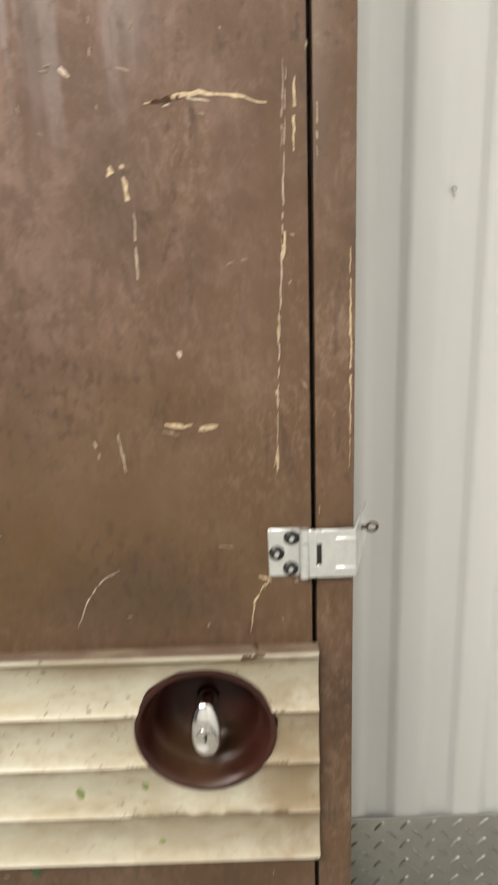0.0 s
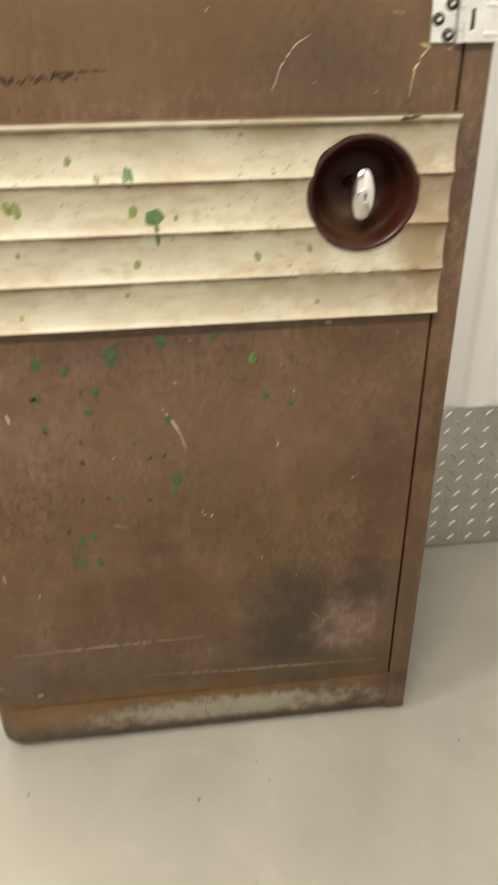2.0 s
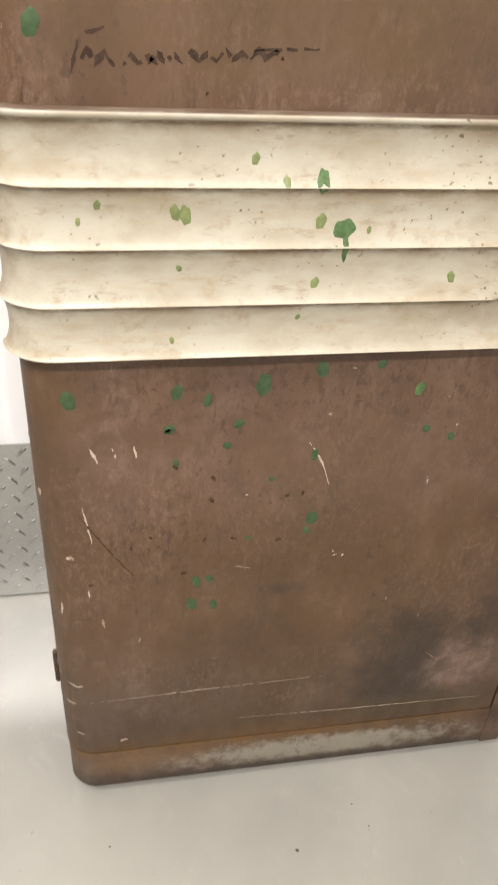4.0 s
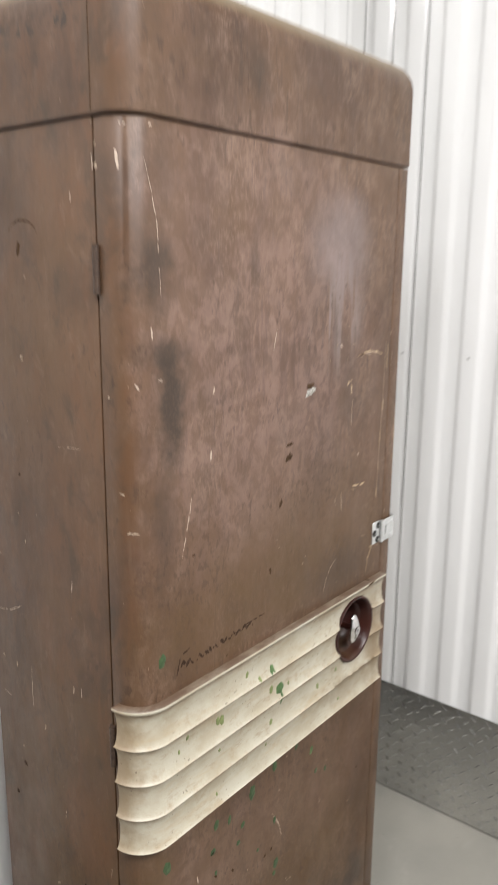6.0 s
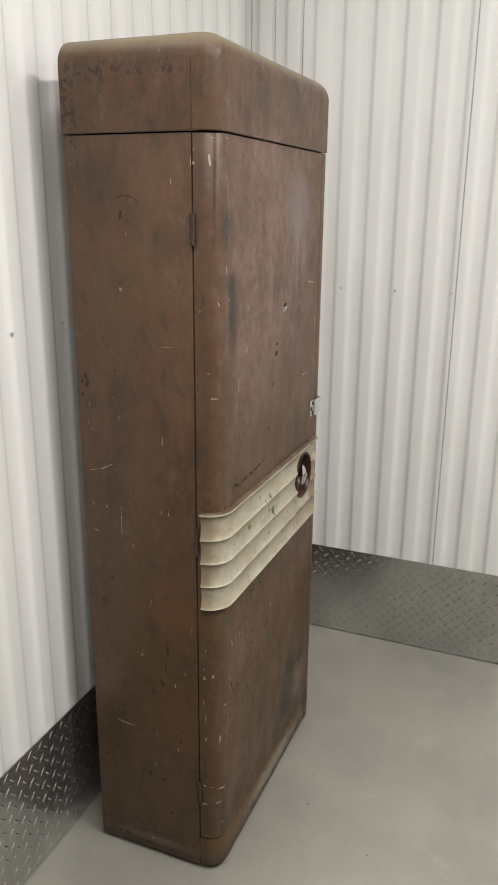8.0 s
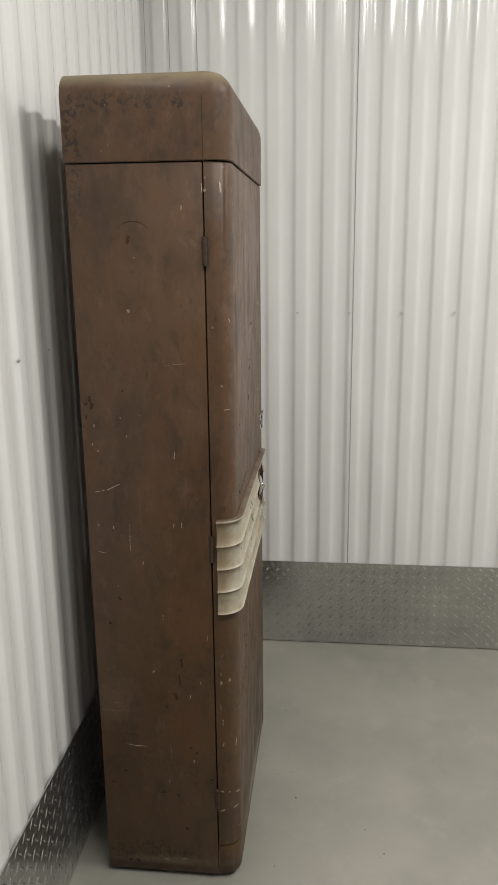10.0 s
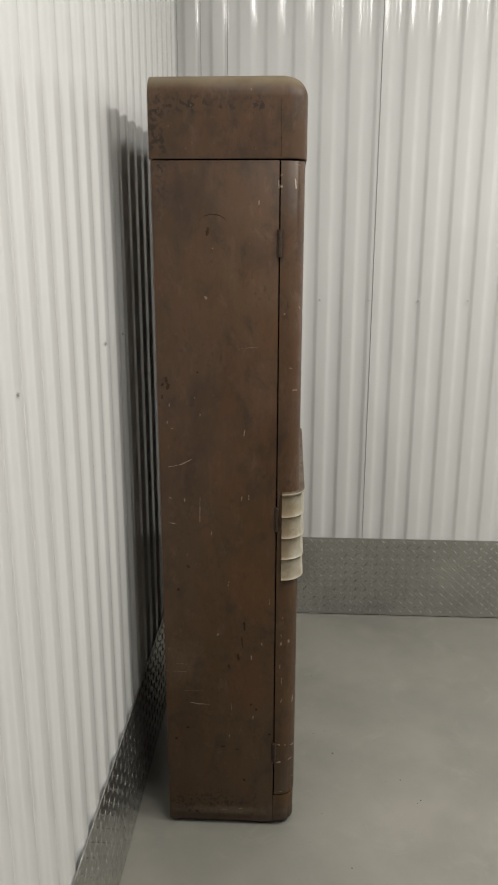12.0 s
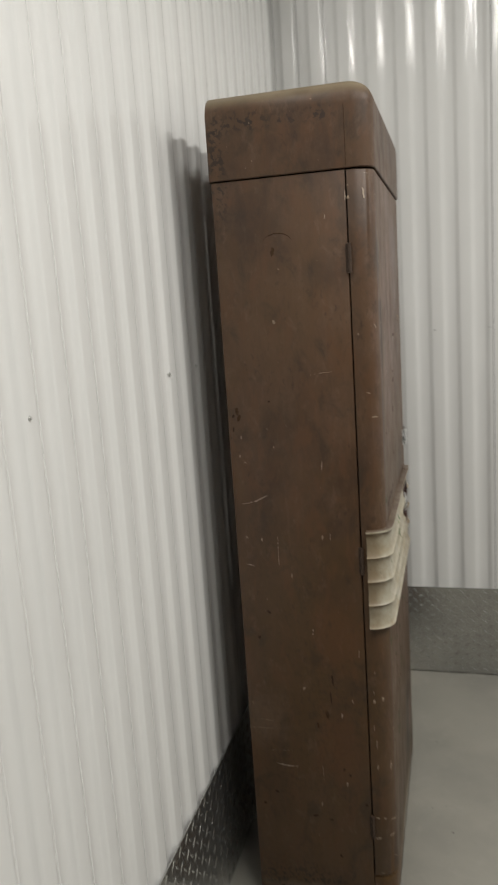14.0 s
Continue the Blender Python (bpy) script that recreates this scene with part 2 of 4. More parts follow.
    c = blend(nt, dust, c, (0.225, 0.185, 0.122))
    link_colour(nt, b, c)
    nt.links.new(span(nt, mid, 0.3, 0.75, 0.40, 0.58), b.inputs["Roughness"])
    b.inputs["Specular IOR Level"].default_value = 0.42
    relief(nt, b, times(nt, times(nt, fine, 0.25), times(nt, mid, 1.0), "ADD"), 0.25, 0.0012)
    return m


BROWN_DARK, BROWN_WARM, BROWN_PALE = (0.056, 0.0285, 0.0145), (0.098, 0.053, 0.027), (0.200, 0.132, 0.092)


def cream_paint():
    m, nt, b = mat("aged_cream_paint")
    big = noise_at(nt, 13.0, 6, 0.65, (1, 1, 1.6))
    fine = noise_at(nt, 240.0, 4, 0.65)
    c = blend(nt, span(nt, big, 0.35, 0.7), (0.405, 0.378, 0.30), (0.32, 0.28, 0.20))
    grime = span(nt, noise_at(nt, 34.0, 7, 0.7, (1, 1, 1), (4, 0, 7)), 0.53, 0.74)
    c = blend(nt, times(nt, grime, 0.6), c, (0.25, 0.18, 0.10))
    smear = span(nt, noise_at(nt, 20.0, 8, 0.75, (0.35, 1, 2.2), (1, 5, 3)), 0.5, 0.68)
    c = blend(nt, times(nt, smear, 0.4), c, (0.33, 0.245, 0.135))
    for centre, radii, amount in (((0.545, 0, 0.735), (0.035, 0.05, 0.11), 0.85), ((0.47, 0, 0.675), (0.11, 0.05, 0.028), 0.45), ((0.0, 0.032, 0.75), (0.03, 0.026, 0.13), 0.85), ((0.40, 0, 0.83), (0.05, 0.05, 0.012), 0.4)):
        c = blend(nt, times(nt, blob(nt, centre, radii, 0.8, 1.0, 30), amount), c, (0.19, 0.135, 0.075))
    # grime in the grooves, together with painted shade under each ridge
    geo = nt.nodes.new("ShaderNodeNewGeometry")
    sep = nt.nodes.new("ShaderNodeSeparateXYZ")
    nt.links.new(geo.outputs["Position"], sep.inputs[0])
    step = times(nt, times(nt, times(nt, sep.outputs[2], BB, "SUBTRACT"), 4 / (BT - 0.0055 - BB)), 1.0, "FLOORED_MODULO")
    groove = span(nt, step, 0.72, 0.96)
    patchy = span(nt, noise_at(nt, 26.0, 7, 0.7, (0.5, 1, 1), (3, 3, 8)), 0.36, 0.62)
    c = blend(nt, times(nt, times(nt, groove, patchy), 0.85), c, (0.17, 0.11, 0.055))
    edge = times(nt, span(nt, step, 0.90, 0.97), span(nt, noise_at(nt, 45.0, 7, 0.75, (0.4, 1, 1), (6, 2, 4)), 0.44, 0.58))
    c = blend(nt, times(nt, edge, 0.8), c, (0.115, 0.068, 0.032))
    dirt = span(nt, noise_at(nt, 75.0, 8, 0.78, (0.35, 1, 1.5), (2, 2, 2)), 0.56, 0.66)
    c = blend(nt, times(nt, dirt, 0.45), c, (0.21, 0.15, 0.085))
    upper = span(nt, sep.outputs[2], BT - 0.0016, BT - 0.0004)
    c = blend(nt, times(nt, upper, span(nt, patchy, 0.0, 1.0, 0.75, 0.95)), c, (0.075, 0.042, 0.024))
    speck = span(nt, noise_at(nt, 190.0, 2, 0.5), 0.66, 0.71)
    zone = span(nt, noise_at(nt, 12.0, 3, 0.5, (1, 1, 1), (5, 5, 5)), 0.45, 0.62)
    c = blend(nt, times(nt, times(nt, speck, zone), 0.8), c, (0.08, 0.055, 0.03))
    link_colour(nt, b, c)
    nt.links.new(span(nt, big, 0.3, 0.7, 0.38, 0.58), b.inputs["Roughness"])
    relief(nt, b, times(nt, fine, big, "ADD"), 0.2, 0.001)
    return m


def wall_paint():
    m, nt, b = mat("white_ribbed_steel")
    big = noise_at(nt, 1.6, 3, 0.5)
    c = blend(nt, span(nt, big, 0.3, 0.7), (0.79, 0.79, 0.775), (0.745, 0.745, 0.73))
    scuff = span(nt, noise_at(nt, 26.0, 6, 0.7, (1, 1, 0.12)), 0.62, 0.8)
    c = blend(nt, times(nt, scuff, 0.18), c, (0.5, 0.49, 0.46))
    link_colour(nt, b, c)
    nt.links.new(span(nt, noise_at(nt, 5.0, 3, 0.5), 0.3, 0.7, 0.10, 0.16), b.inputs["Roughness"])
    relief(nt, b, noise_at(nt, 3.0, 1, 0.4, (1, 1, 0.1)), 0.05, 0.01)
    return m


def tread_metal():
    m, nt, b = mat("aluminium_tread_plate")
    big = noise_at(nt, 6.0, 5, 0.6)
    fine = noise_at(nt, 90.0, 5, 0.7, (1, 1, 0.6))
    c = blend(nt, span(nt, big, 0.3, 0.7), (0.62, 0.62, 0.60), (0.50, 0.50, 0.485))
    c = blend(nt, times(nt, span(nt, fine, 0.55, 0.75), 0.12), c, (0.33, 0.31, 0.27))
    link_colour(nt, b, c)
    b.inputs["Metallic"].default_value = 0.92
    nt.links.new(span(nt, fine, 0.3, 0.7, 0.19, 0.26), b.inputs["Roughness"])
    relief(nt, b, fine, 0.02, 0.001)
    return m


def concrete():
    m, nt, b = mat("sealed_concrete")
    big = noise_at(nt, 1.8, 6, 0.6)
    fine = noise_at(nt, 180.0, 5, 0.7)
    c = blend(nt, span(nt, big, 0.3, 0.7), (0.225, 0.219, 0.193), (0.290, 0.279, 0.241))
    c = blend(nt, times(nt, span(nt, noise_at(nt, 3.5, 3, 0.5, (1, 1, 1), (2, 7, 0)), 0.45, 0.75), 0.5), c, (0.345, 0.327, 0.279))
    c = blend(nt, times(nt, span(nt, noise_at(nt, 14.0, 6, 0.7, (1, 1, 1), (9, 4, 0)), 0.62, 0.78), 0.2), c, (0.30, 0.28, 0.24))
    c = blend(nt, times(nt, span(nt, noise_at(nt, 7.0, 8, 0.7, (1, 1, 1), (3, 1, 0), 0.6), 0.52, 0.72), 0.28), c, (0.38, 0.365, 0.32))
    c = blend(nt, times(nt, span(nt, noise_at(nt, 60.0, 6, 0.75, (1, 0.5, 1), (5, 2, 0)), 0.62, 0.72), 0.22), c, (0.42, 0.41, 0.37))
    c = blend(nt, times(nt, span(nt, noise_at(nt, 90.0, 3, 0.5, (1, 1, 1), (1, 9, 0)), 0.70, 0.76), 0.45), c, (0.17, 0.155, 0.13))
    c = blend(nt, span(nt, fine, 0.35, 0.75, 0.0, 0.2), c, (0.27, 0.255, 0.225))
    link_colour(nt, b, c)
    nt.links.new(span(nt, big, 0.3, 0.7, 0.19, 0.27), b.inputs["Roughness"])
    relief(nt, b, noise_at(nt, 3.0, 2, 0.4), 0.06, 0.003)
    return m


def plain(name, colour, rough, metal=0.0, grain=60.0, vary=0.25, gloss=0.5):
    """A small part's material: one colour with grain and wear."""
    m, nt, b = mat(name)
    n = noise_at(nt, grain, 5, 0.65)
    c = blend(nt, span(nt, n, 0.35, 0.7), colour, tuple(v * (1 - vary) for v in colour))
    link_colour(nt, b, c)
    nt.links.new(span(nt, n, 0.3, 0.7, rough * 0.8, min(1.0, rough * 1.25)), b.inputs["Roughness"])
    b.inputs["Metallic"].default_value = metal
    b.inputs["Specular IOR Level"].default_value = gloss
    return m


def cup_paint():
    m, nt, b = mat("dark_red_brown_enamel")
    n = noise_at(nt, 18.0, 5, 0.6)
    c = blend(nt, span(nt, n, 0.35, 0.7), (0.025, 0.0055, 0.004), (0.036, 0.011, 0.007))
    c = blend(nt, times(nt, blob(nt, (0.467, 0.03, 0.735), (0.045, 0.05, 0.022), 0.7, 0.6, 30), 0.4), c, (0.085, 0.055, 0.024))
    link_colour(nt, b, c)
    b.inputs["Roughness"].default_value = 0.34
    b.inputs["Specular IOR Level"].default_value = 0.3
    return m


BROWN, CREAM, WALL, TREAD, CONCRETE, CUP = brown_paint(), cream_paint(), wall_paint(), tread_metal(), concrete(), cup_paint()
CHROME = plain("chrome", (0.70, 0.69, 0.68), 0.14, 1.0, 40, 0.12)
ZINC = plain("zinc_plated_steel", (0.66, 0.67, 0.66), 0.42, 0.75, 90, 0.15)
BLACK = plain("black_oxide", (0.035, 0.035, 0.032), 0.4, 0.6, 120)
HOLE = plain("dark_gap", (0.012, 0.010, 0.009), 0.9)
CHIP = plain("bare_primer", (0.50, 0.38, 0.24), 0.7, 0.0, 300, 0.4)
SCRATCH = plain("pale_scratch", (0.46, 0.37, 0.29), 0.7, 0.0, 300, 0.35)
GREEN = plain("green_paint", (0.070, 0.135, 0.040), 0.45, 0.0, 120, 0.45)
OLIVE = plain("thin_green_paint", (0.18, 0.215, 0.075), 0.5, 0.0, 120, 0.35)
DEEP = plain("dark_green_paint", (0.036, 0.072, 0.024), 0.5, 0.0, 120, 0.3)
SOOT = plain("dark_mark", (0.073, 0.043, 0.024), 0.8, 0.0, 200, 0.4, 0.12)
INK = plain("faded_ink", (0.058, 0.036, 0.024), 0.8, 0.0, 160, 0.5, 0.15)
SEAM = plain("panel_seam", (0.20, 0.20, 0.19), 0.6)
RUST = plain("rusty_brown", (0.050, 0.028, 0.016), 0.6, 0.0, 150, 0.4)
UNSEEN_GREY = plain("unseen_dark_grey", (0.10, 0.10, 0.105), 0.6)
WHITE = plain("white_ceiling", (0.78, 0.775, 0.76), 0.7, 0.0, 12, 0.08)

# ---- mesh helpers ----


def mesh_object(name, bm, material, smooth=40.0):
    bmesh.ops.recalc_face_normals(bm, faces=bm.faces)
    me = bpy.data.meshes.new(name)
    bm.to_mesh(me)
    bm.free()
    me.materials.append(material)
    if smooth:
        me.polygons.foreach_set("use_smooth", [True] * len(me.polygons))
        me.set_sharp_from_angle(angle=radians(smooth))
    return new(name, me)


def part(name, bm, material, parent, label="", smooth=40.0):
    ob = mesh_object(name, bm, material, smooth)
    ob.parent = parent
    ob.matrix_parent_inverse = parent.matrix_basis.inverted() if parent.type == "EMPTY" else Matrix()
    return tagged(ob, label)


def box(bm, lo, hi, bevel=0.0, segments=2):
    g = bmesh.ops.create_cube(bm, size=1.0)
    size, mid = [b - a for a, b in zip(lo, hi)], [(a + b) / 2 for a, b in zip(lo, hi)]
    bmesh.ops.transform(bm, matrix=Matrix.Translation(mid) @ Matrix.Diagonal((*size, 1)), verts=g["verts"])
    if bevel:
        edges = list({e for v in g["verts"] for e in v.link_edges})
        bmesh.ops.bevel(bm, geom=edges, offset=bevel, segments=segments, affect="EDGES", profile=0.5)
    return bm


def tube(bm, a, b, r, sides=16, r2=None):
    a, b = Vector(a), Vector(b)
    turn = (b - a).to_track_quat("Z", "Y").to_matrix().to_4x4()
    bmesh.ops.create_cone(bm, cap_ends=True, segments=sides, radius1=r, radius2=r if r2 is None else r2, depth=(b - a).length,
                          matrix=Matrix.Translation((a + b) / 2) @ turn)
    return bm


def loft(bm, rings, closed=True, caps=True):
    """Skin over rings of points, all with as many points."""
    rows = [[bm.verts.new(p) for p in ring] for ring in rings]
    n = len(rows[0])
    for r0, r1 in zip(rows, rows[1:]):
        for i in range(n if closed else n - 1):
            j = (i + 1) % n
            bm.faces.new((r0[i], r0[j], r1[j], r1[i]))
    if caps and closed:
        bm.faces.new(rows[0][::-1])
        bm.faces.new(rows[-1])
    return rows


# ---- the room ----
BACK, FAR, FRONT, HALL, TOP, NEXT, ROOF = 0.3765, 1.0860, -3.60, -3.1, 2.44, 1.35, 3.5
PITCH, RIB = 0.0862, 0.0065


def rib_profile(start, end, anchor):
    """Places along a ribbed sheet and how deep each lies behind its ridges."""
    out = []
    k = math.floor((start - anchor) / PITCH) - 1
    shape = ((0.0, 0.96), (0.004, 0.80), (0.009, 0.35), (0.013, 0.06), (0.017, 0.0), (0.030, -0.02), (0.042, 0.0), (0.047, 0.06), (0.052, 0.35), (0.058, 0.80), (0.063, 0.97), (0.074, 1.03))
    while anchor + k * PITCH < end:
        out += [(anchor + k * PITCH + u, d * RIB) for u, d in shape if start < anchor + k * PITCH + u < end]
        k += 1
    return [(start, out[0][1])] + out + [(end, out[-1][1])]


def ribbed_wall(name, along, plane, outward, start, end, anchor, label, flip=1, depth=1.0, plain_from=9.0, plain_at=0.0):
    """A ribbed steel wall with thickness; along: the axis it runs on; outward: the way from the room."""
    bm = bmesh.new()
    prof = rib_profile(start, end, anchor)
    if plain_from < 9.0:  # a plain strip set back beside the corner
        prof = [(u, d) for u, d in prof if u < plain_from] + [(plain_from, prof[0][1]), (plain_from + 0.006, plain_at), (end, plain_at)]
    ring = []
    for back in (0, 1):
        for u, d in prof if not back else prof[::-1]:
            off = plane + outward * (0.005 + d * depth if not back else RIB + 0.04)
            ring.append((flip * u, off) if along == "x" else (off, flip * u))
    rows = []
    for z in (0.0, 0.6, 1.2, 1.8, TOP):
        rows.append([(a, b, z) for a, b in ring])
    loft(bm, rows)
    return tagged(mesh_object(name, bm, WALL, 60), label, "wall", kind="structure")


wall_back = ribbed_wall("wall_back", "x", BACK, 1, HALL, FAR + 0.03, 0.694, "white ribbed steel partition wall with a soft gloss", depth=1.15, plain_from=FAR - 0.055, plain_at=0.009)
wall_far = ribbed_wall("wall_far", "y", FAR, 1, -BACK - 0.024, -FRONT, 0.2245 - 0.0862 * 2, "white ribbed steel partition wall with screw heads", -1, depth=1.2)
wall_front = ribbed_wall("wall_front", "x", FRONT, -1, HALL, FAR + 0.03, 0.70, "plain white ribbed steel partition wall")
# added unseen wall, kept dark so the cabinet's side mirrors little light
bm = box(bmesh.new(), (HALL - 0.1, FRONT - 0.05, 0), (HALL, NEXT, ROOF))
wall_hall = tagged(mesh_object("wall_hall", bm, UNSEEN_GREY, 0), "unseen plain dark grey wall that closes the passage", "wall", kind="structure")

bm = bmesh.new()
bmesh.ops.create_grid(bm, x_segments=40, y_segments=16, size=0.5, matrix=Matrix.Translation((-0.6, -1.15, 0)) @ Matrix.Diagonal((5.3, 5.2, 1, 1)))
floor = tagged(mesh_object("floor", bm, CONCRETE, 0), "pale grey sealed concrete floor with a dull sheen", "floor", kind="structure")
bm = box(bmesh.new(), (HALL - 0.1, NEXT, 0), (FAR + 0.9, NEXT + 0.06, ROOF))
wall_next = tagged(mesh_object("wall_next", bm, WHITE, 0), "plain white wall beyond the partition", "wall", kind="structure")
bm = box(bmesh.new(), (FAR + 0.9, FRONT - 0.05, 0), (FAR + 0.96, NEXT + 0.06, ROOF))
wall_side = tagged(mesh_object("wall_side", bm, WHITE, 0), "plain white wall beyond the partition", "wall", kind="structure")
bm = box(bmesh.new(), (HALL - 0.1, FRONT - 0.11, TOP + 0.001), (FAR + 0.96, FRONT - 0.05, ROOF))
wall_over = tagged(mesh_object("wall_over", bm, WHITE, 0), "plain white wall above the front partition", "wall", kind="structure")
bm = box(bmesh.new(), (HALL - 0.1, FRONT - 0.11, ROOF), (FAR + 0.96, NEXT + 0.06, ROOF + 0.08))
ceiling = tagged(mesh_object("ceiling", bm, WHITE, 0), "plain white ceiling", "ceiling", kind="structure")

KICK = 0.305


def kick_plate(name, along, plane, outward, start, end):
    """Aluminium tread plate with raised bars that cross in turn, along the foot of a wall."""
    bm = bmesh.new()
    lo, hi = sorted((plane, plane + outward * 0.003))
    if along == "x":
        box(bm, (start, lo, 0.0035), (end, hi, KICK))
    else:
        box(bm, (lo, start, 0.0035), (hi, end, KICK))
    plate = tagged(mesh_object(name, bm, TREAD, 0), "aluminium diamond tread kick plate at the foot of the wall", "kick plate", kind="structure")
    verts, faces = [], []

    def bar(u, z, lean):
        c, s = math.cos(lean), math.sin(lean)
        base = len(verts)
        outline = ((-0.0125, 0), (-0.006, 0.0033), (0.006, 0.0033), (0.0125, 0), (0.006, -0.0033), (-0.006, -0.0033))
        crest = ((-0.0075, 0), (-0.003, 0.0007), (0.003, 0.0007), (0.0075, 0), (0.003, -0.0007), (-0.003, -0.0007))
        for shape, lift in ((outline, -0.0002), (crest, 0.0012)):
            for p, q in shape:
                a, b = u + p * c - q * s, z + p * s + q * c
                d = plane - outward * lift
                verts.append((a, d, b) if along == "x" else (d, a, b))
        for i in range(6):
            j = (i + 1) % 6
            faces.append((base + i, base + j, base + 6 + j, base + 6 + i))
        faces.append(tuple(base + 6 + i for i in range(6)))

    a, b = 0.0372, 0.0342
    for i in range(int((end - start) / a)):
        for j in range(9):
            u, z = start + 0.012 + i * a, 0.018 + j * b
            if z < KICK - 0.008:
                bar(u, z, radians(47))
            if z + b / 2 < KICK - 0.008:
                bar(u + a / 2, z + b / 2, radians(-47))
    me = bpy.data.meshes.new("tread_bars")
    me.from_pydata(verts, [], faces)
    me.materials.append(TREAD)
    bars = new("tread_bars", me)
    bars.parent = plate
    tagged(bars, "raised crossing bars of the tread plate", kind="stuff")
    return plate


kick_back = kick_plate("kick_plate_back", "x", BACK, 1, -2.6, FAR - 0.001)
kick_far = kick_plate("kick_plate_far", "y", FAR, 1, -1.9, BACK - 0.002)

# panel joints
for name, lo, hi, wall in (
    ("panel_joint", (FAR + 0.0035, -0.2495, KICK), (FAR + 0.006, -0.2480, TOP), wall_far),
    ("panel_joint", (FAR + 0.0035, 0.2320, KICK), (FAR + 0.006, 0.2334, TOP), wall_far),
    ("panel_joint", (FAR + 0.0035, 0.3165, KICK), (FAR + 0.006, 0.3176, TOP), wall_far),
    ("corner_joint", (FAR + 0.0040, 0.3898, KICK), (FAR + 0.0060, 0.3908, TOP), wall_far),
):
    part(name, box(bmesh.new(), lo, hi), SEAM, wall, "thin dark joint between sheets", 0)


def wall_screw(at, out, wall):
    """A small hexagonal screw head with its washer on a wall."""
    bm = bmesh.new()
    at, out = Vector(at), Vector(out)
    tube(bm, at, at + out * 0.0010, 0.0034, 14)
    tube(bm, at + out * 0.001, at + out * 0.0030, 0.0021, 6)
    part("screw", bm, SCREW, wall)


SCREW = plain("screw_head", (0.62, 0.62, 0.60), 0.45, 0.4)
for k in range(-2, 6):
    wall_screw((FAR + 0.005, -0.073 - 0.1640 * k, 1.158), (-1, 0, 0), wall_far)
for k in (-7.7, -4.79, -3.9, -1, 0, 1):
    wall_screw((0.753 + 0.1724 * k, BACK + 0.005, 1.166), (0, -1, 0), wall_back)

# ---- the cabinet ----
W, D, BENDR = 0.593, 0.296, 0.040
CAPZ, HIGH, SEAMY = 1.508, 1.660, 0.046
DOORX, DOORZ = 0.5620, 0.088
CX, CZ, CR = 0.4770, 0.7710, 0.0555

cabinet = new("steel_cabinet")
cabinet.matrix_basis = pose(W / 2, D / 2, 0)
tagged(cabinet, "tall worn brown steel cabinet with a fluted cream band, closed", "cabinet")


def door_line(proud=0.0, first=SEAMY, last=DOORX, arc=10):
    """The door's outer line in plan, from the hinge seam round the corner and along the front."""
    pts = [(-proud, first)]
    for i in range(arc + 1):
        a = radians(180 + 90 * i / arc)
        r = BENDR - 0.004 + proud
        pts.append((BENDR - 0.004 + r * math.cos(a), BENDR - 0.004 + r * math.sin(a)))
    pts += [(0.15, -proud), (0.30, -proud), (CX - 0.061, -proud), (CX + 0.061, -proud), (last, -proud)]
    return pts


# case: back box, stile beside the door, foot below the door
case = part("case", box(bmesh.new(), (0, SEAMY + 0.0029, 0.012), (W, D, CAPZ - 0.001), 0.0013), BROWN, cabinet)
part("stile", box(bmesh.new(), (DOORX + 0.0035, 0.0006, 0.012), (W, SEAMY + 0.002, CAPZ - 0.001), 0.0014), BROWN, cabinet)
for z0, z1 in ((DOORZ - 0.004, CZ - 0.062), (CZ + 0.062, CAPZ - 0.002)):
    part("recess", box(bmesh.new(), (0.013, 0.0135, z0), (DOORX + 0.0036, SEAMY + 0.004, z1)), HOLE, cabinet, "", 0)
bm = bmesh.new()
line = [p for p in door_line(-0.0014, SEAMY + 0.002, DOORX + 0.004)] + [(DOORX + 0.004, SEAMY + 0.002)]
loft(bm, [[(x + (0.003 if z < 0.013 else 0), y + (0.003 if z < 0.013 else 0), z) for x, y in line] for z in (0.012, 0.017, DOORZ - 0.0022)])
part("foot", bm, BROWN, cabinet, "rust-stained scuffed foot below the door")


def plan(inset, zed):
    """The cap's outline, rounded at the hinge corner."""
    p = 0.003
    pts = []
    for cx, cy, r, a0 in ((inset, inset, BENDR - 0.004, 180), (W - inset, inset, 0.009, 270), (W - inset, D, 0.003, 0), (inset, D, 0.003, 90)):
        r = max(r - inset * 0.5, 0.003)
        sx, sy = (1 if cx < W / 2 else -1), (1 if cy < D / 2 else -1)
        for i in range(9):
            a = radians(a0 + 90 * i / 8)
            pts.append((cx - sx * p + sx * (r + 0) + r * math.cos(a), cy - sy * p + sy * r + r * math.sin(a), zed))
    return pts


bm = bmesh.new()
rings = [plan(0.001, CAPZ + 0.0010), plan(0.0, CAPZ + 0.0026), plan(0.0, CAPZ + 0.05)]
for i in range(9):
    a = radians(90 * i / 8)
    rings.append(plan(0.042 * (1 - math.cos(a)), HIGH - 0.042 + 0.042 * math.sin(a)))
loft(bm, rings)
cap = part("cap", bm, BROWN, cabinet, "rounded brown steel top cap with a dusty upper edge", 30)
part("cap_joint", box(bmesh.new(), (-0.0034, SEAMY - 0.0003, CAPZ + 0.004), (-0.002, SEAMY + 0.0007, HIGH - 0.045)), SOOT, cap, "", 0)

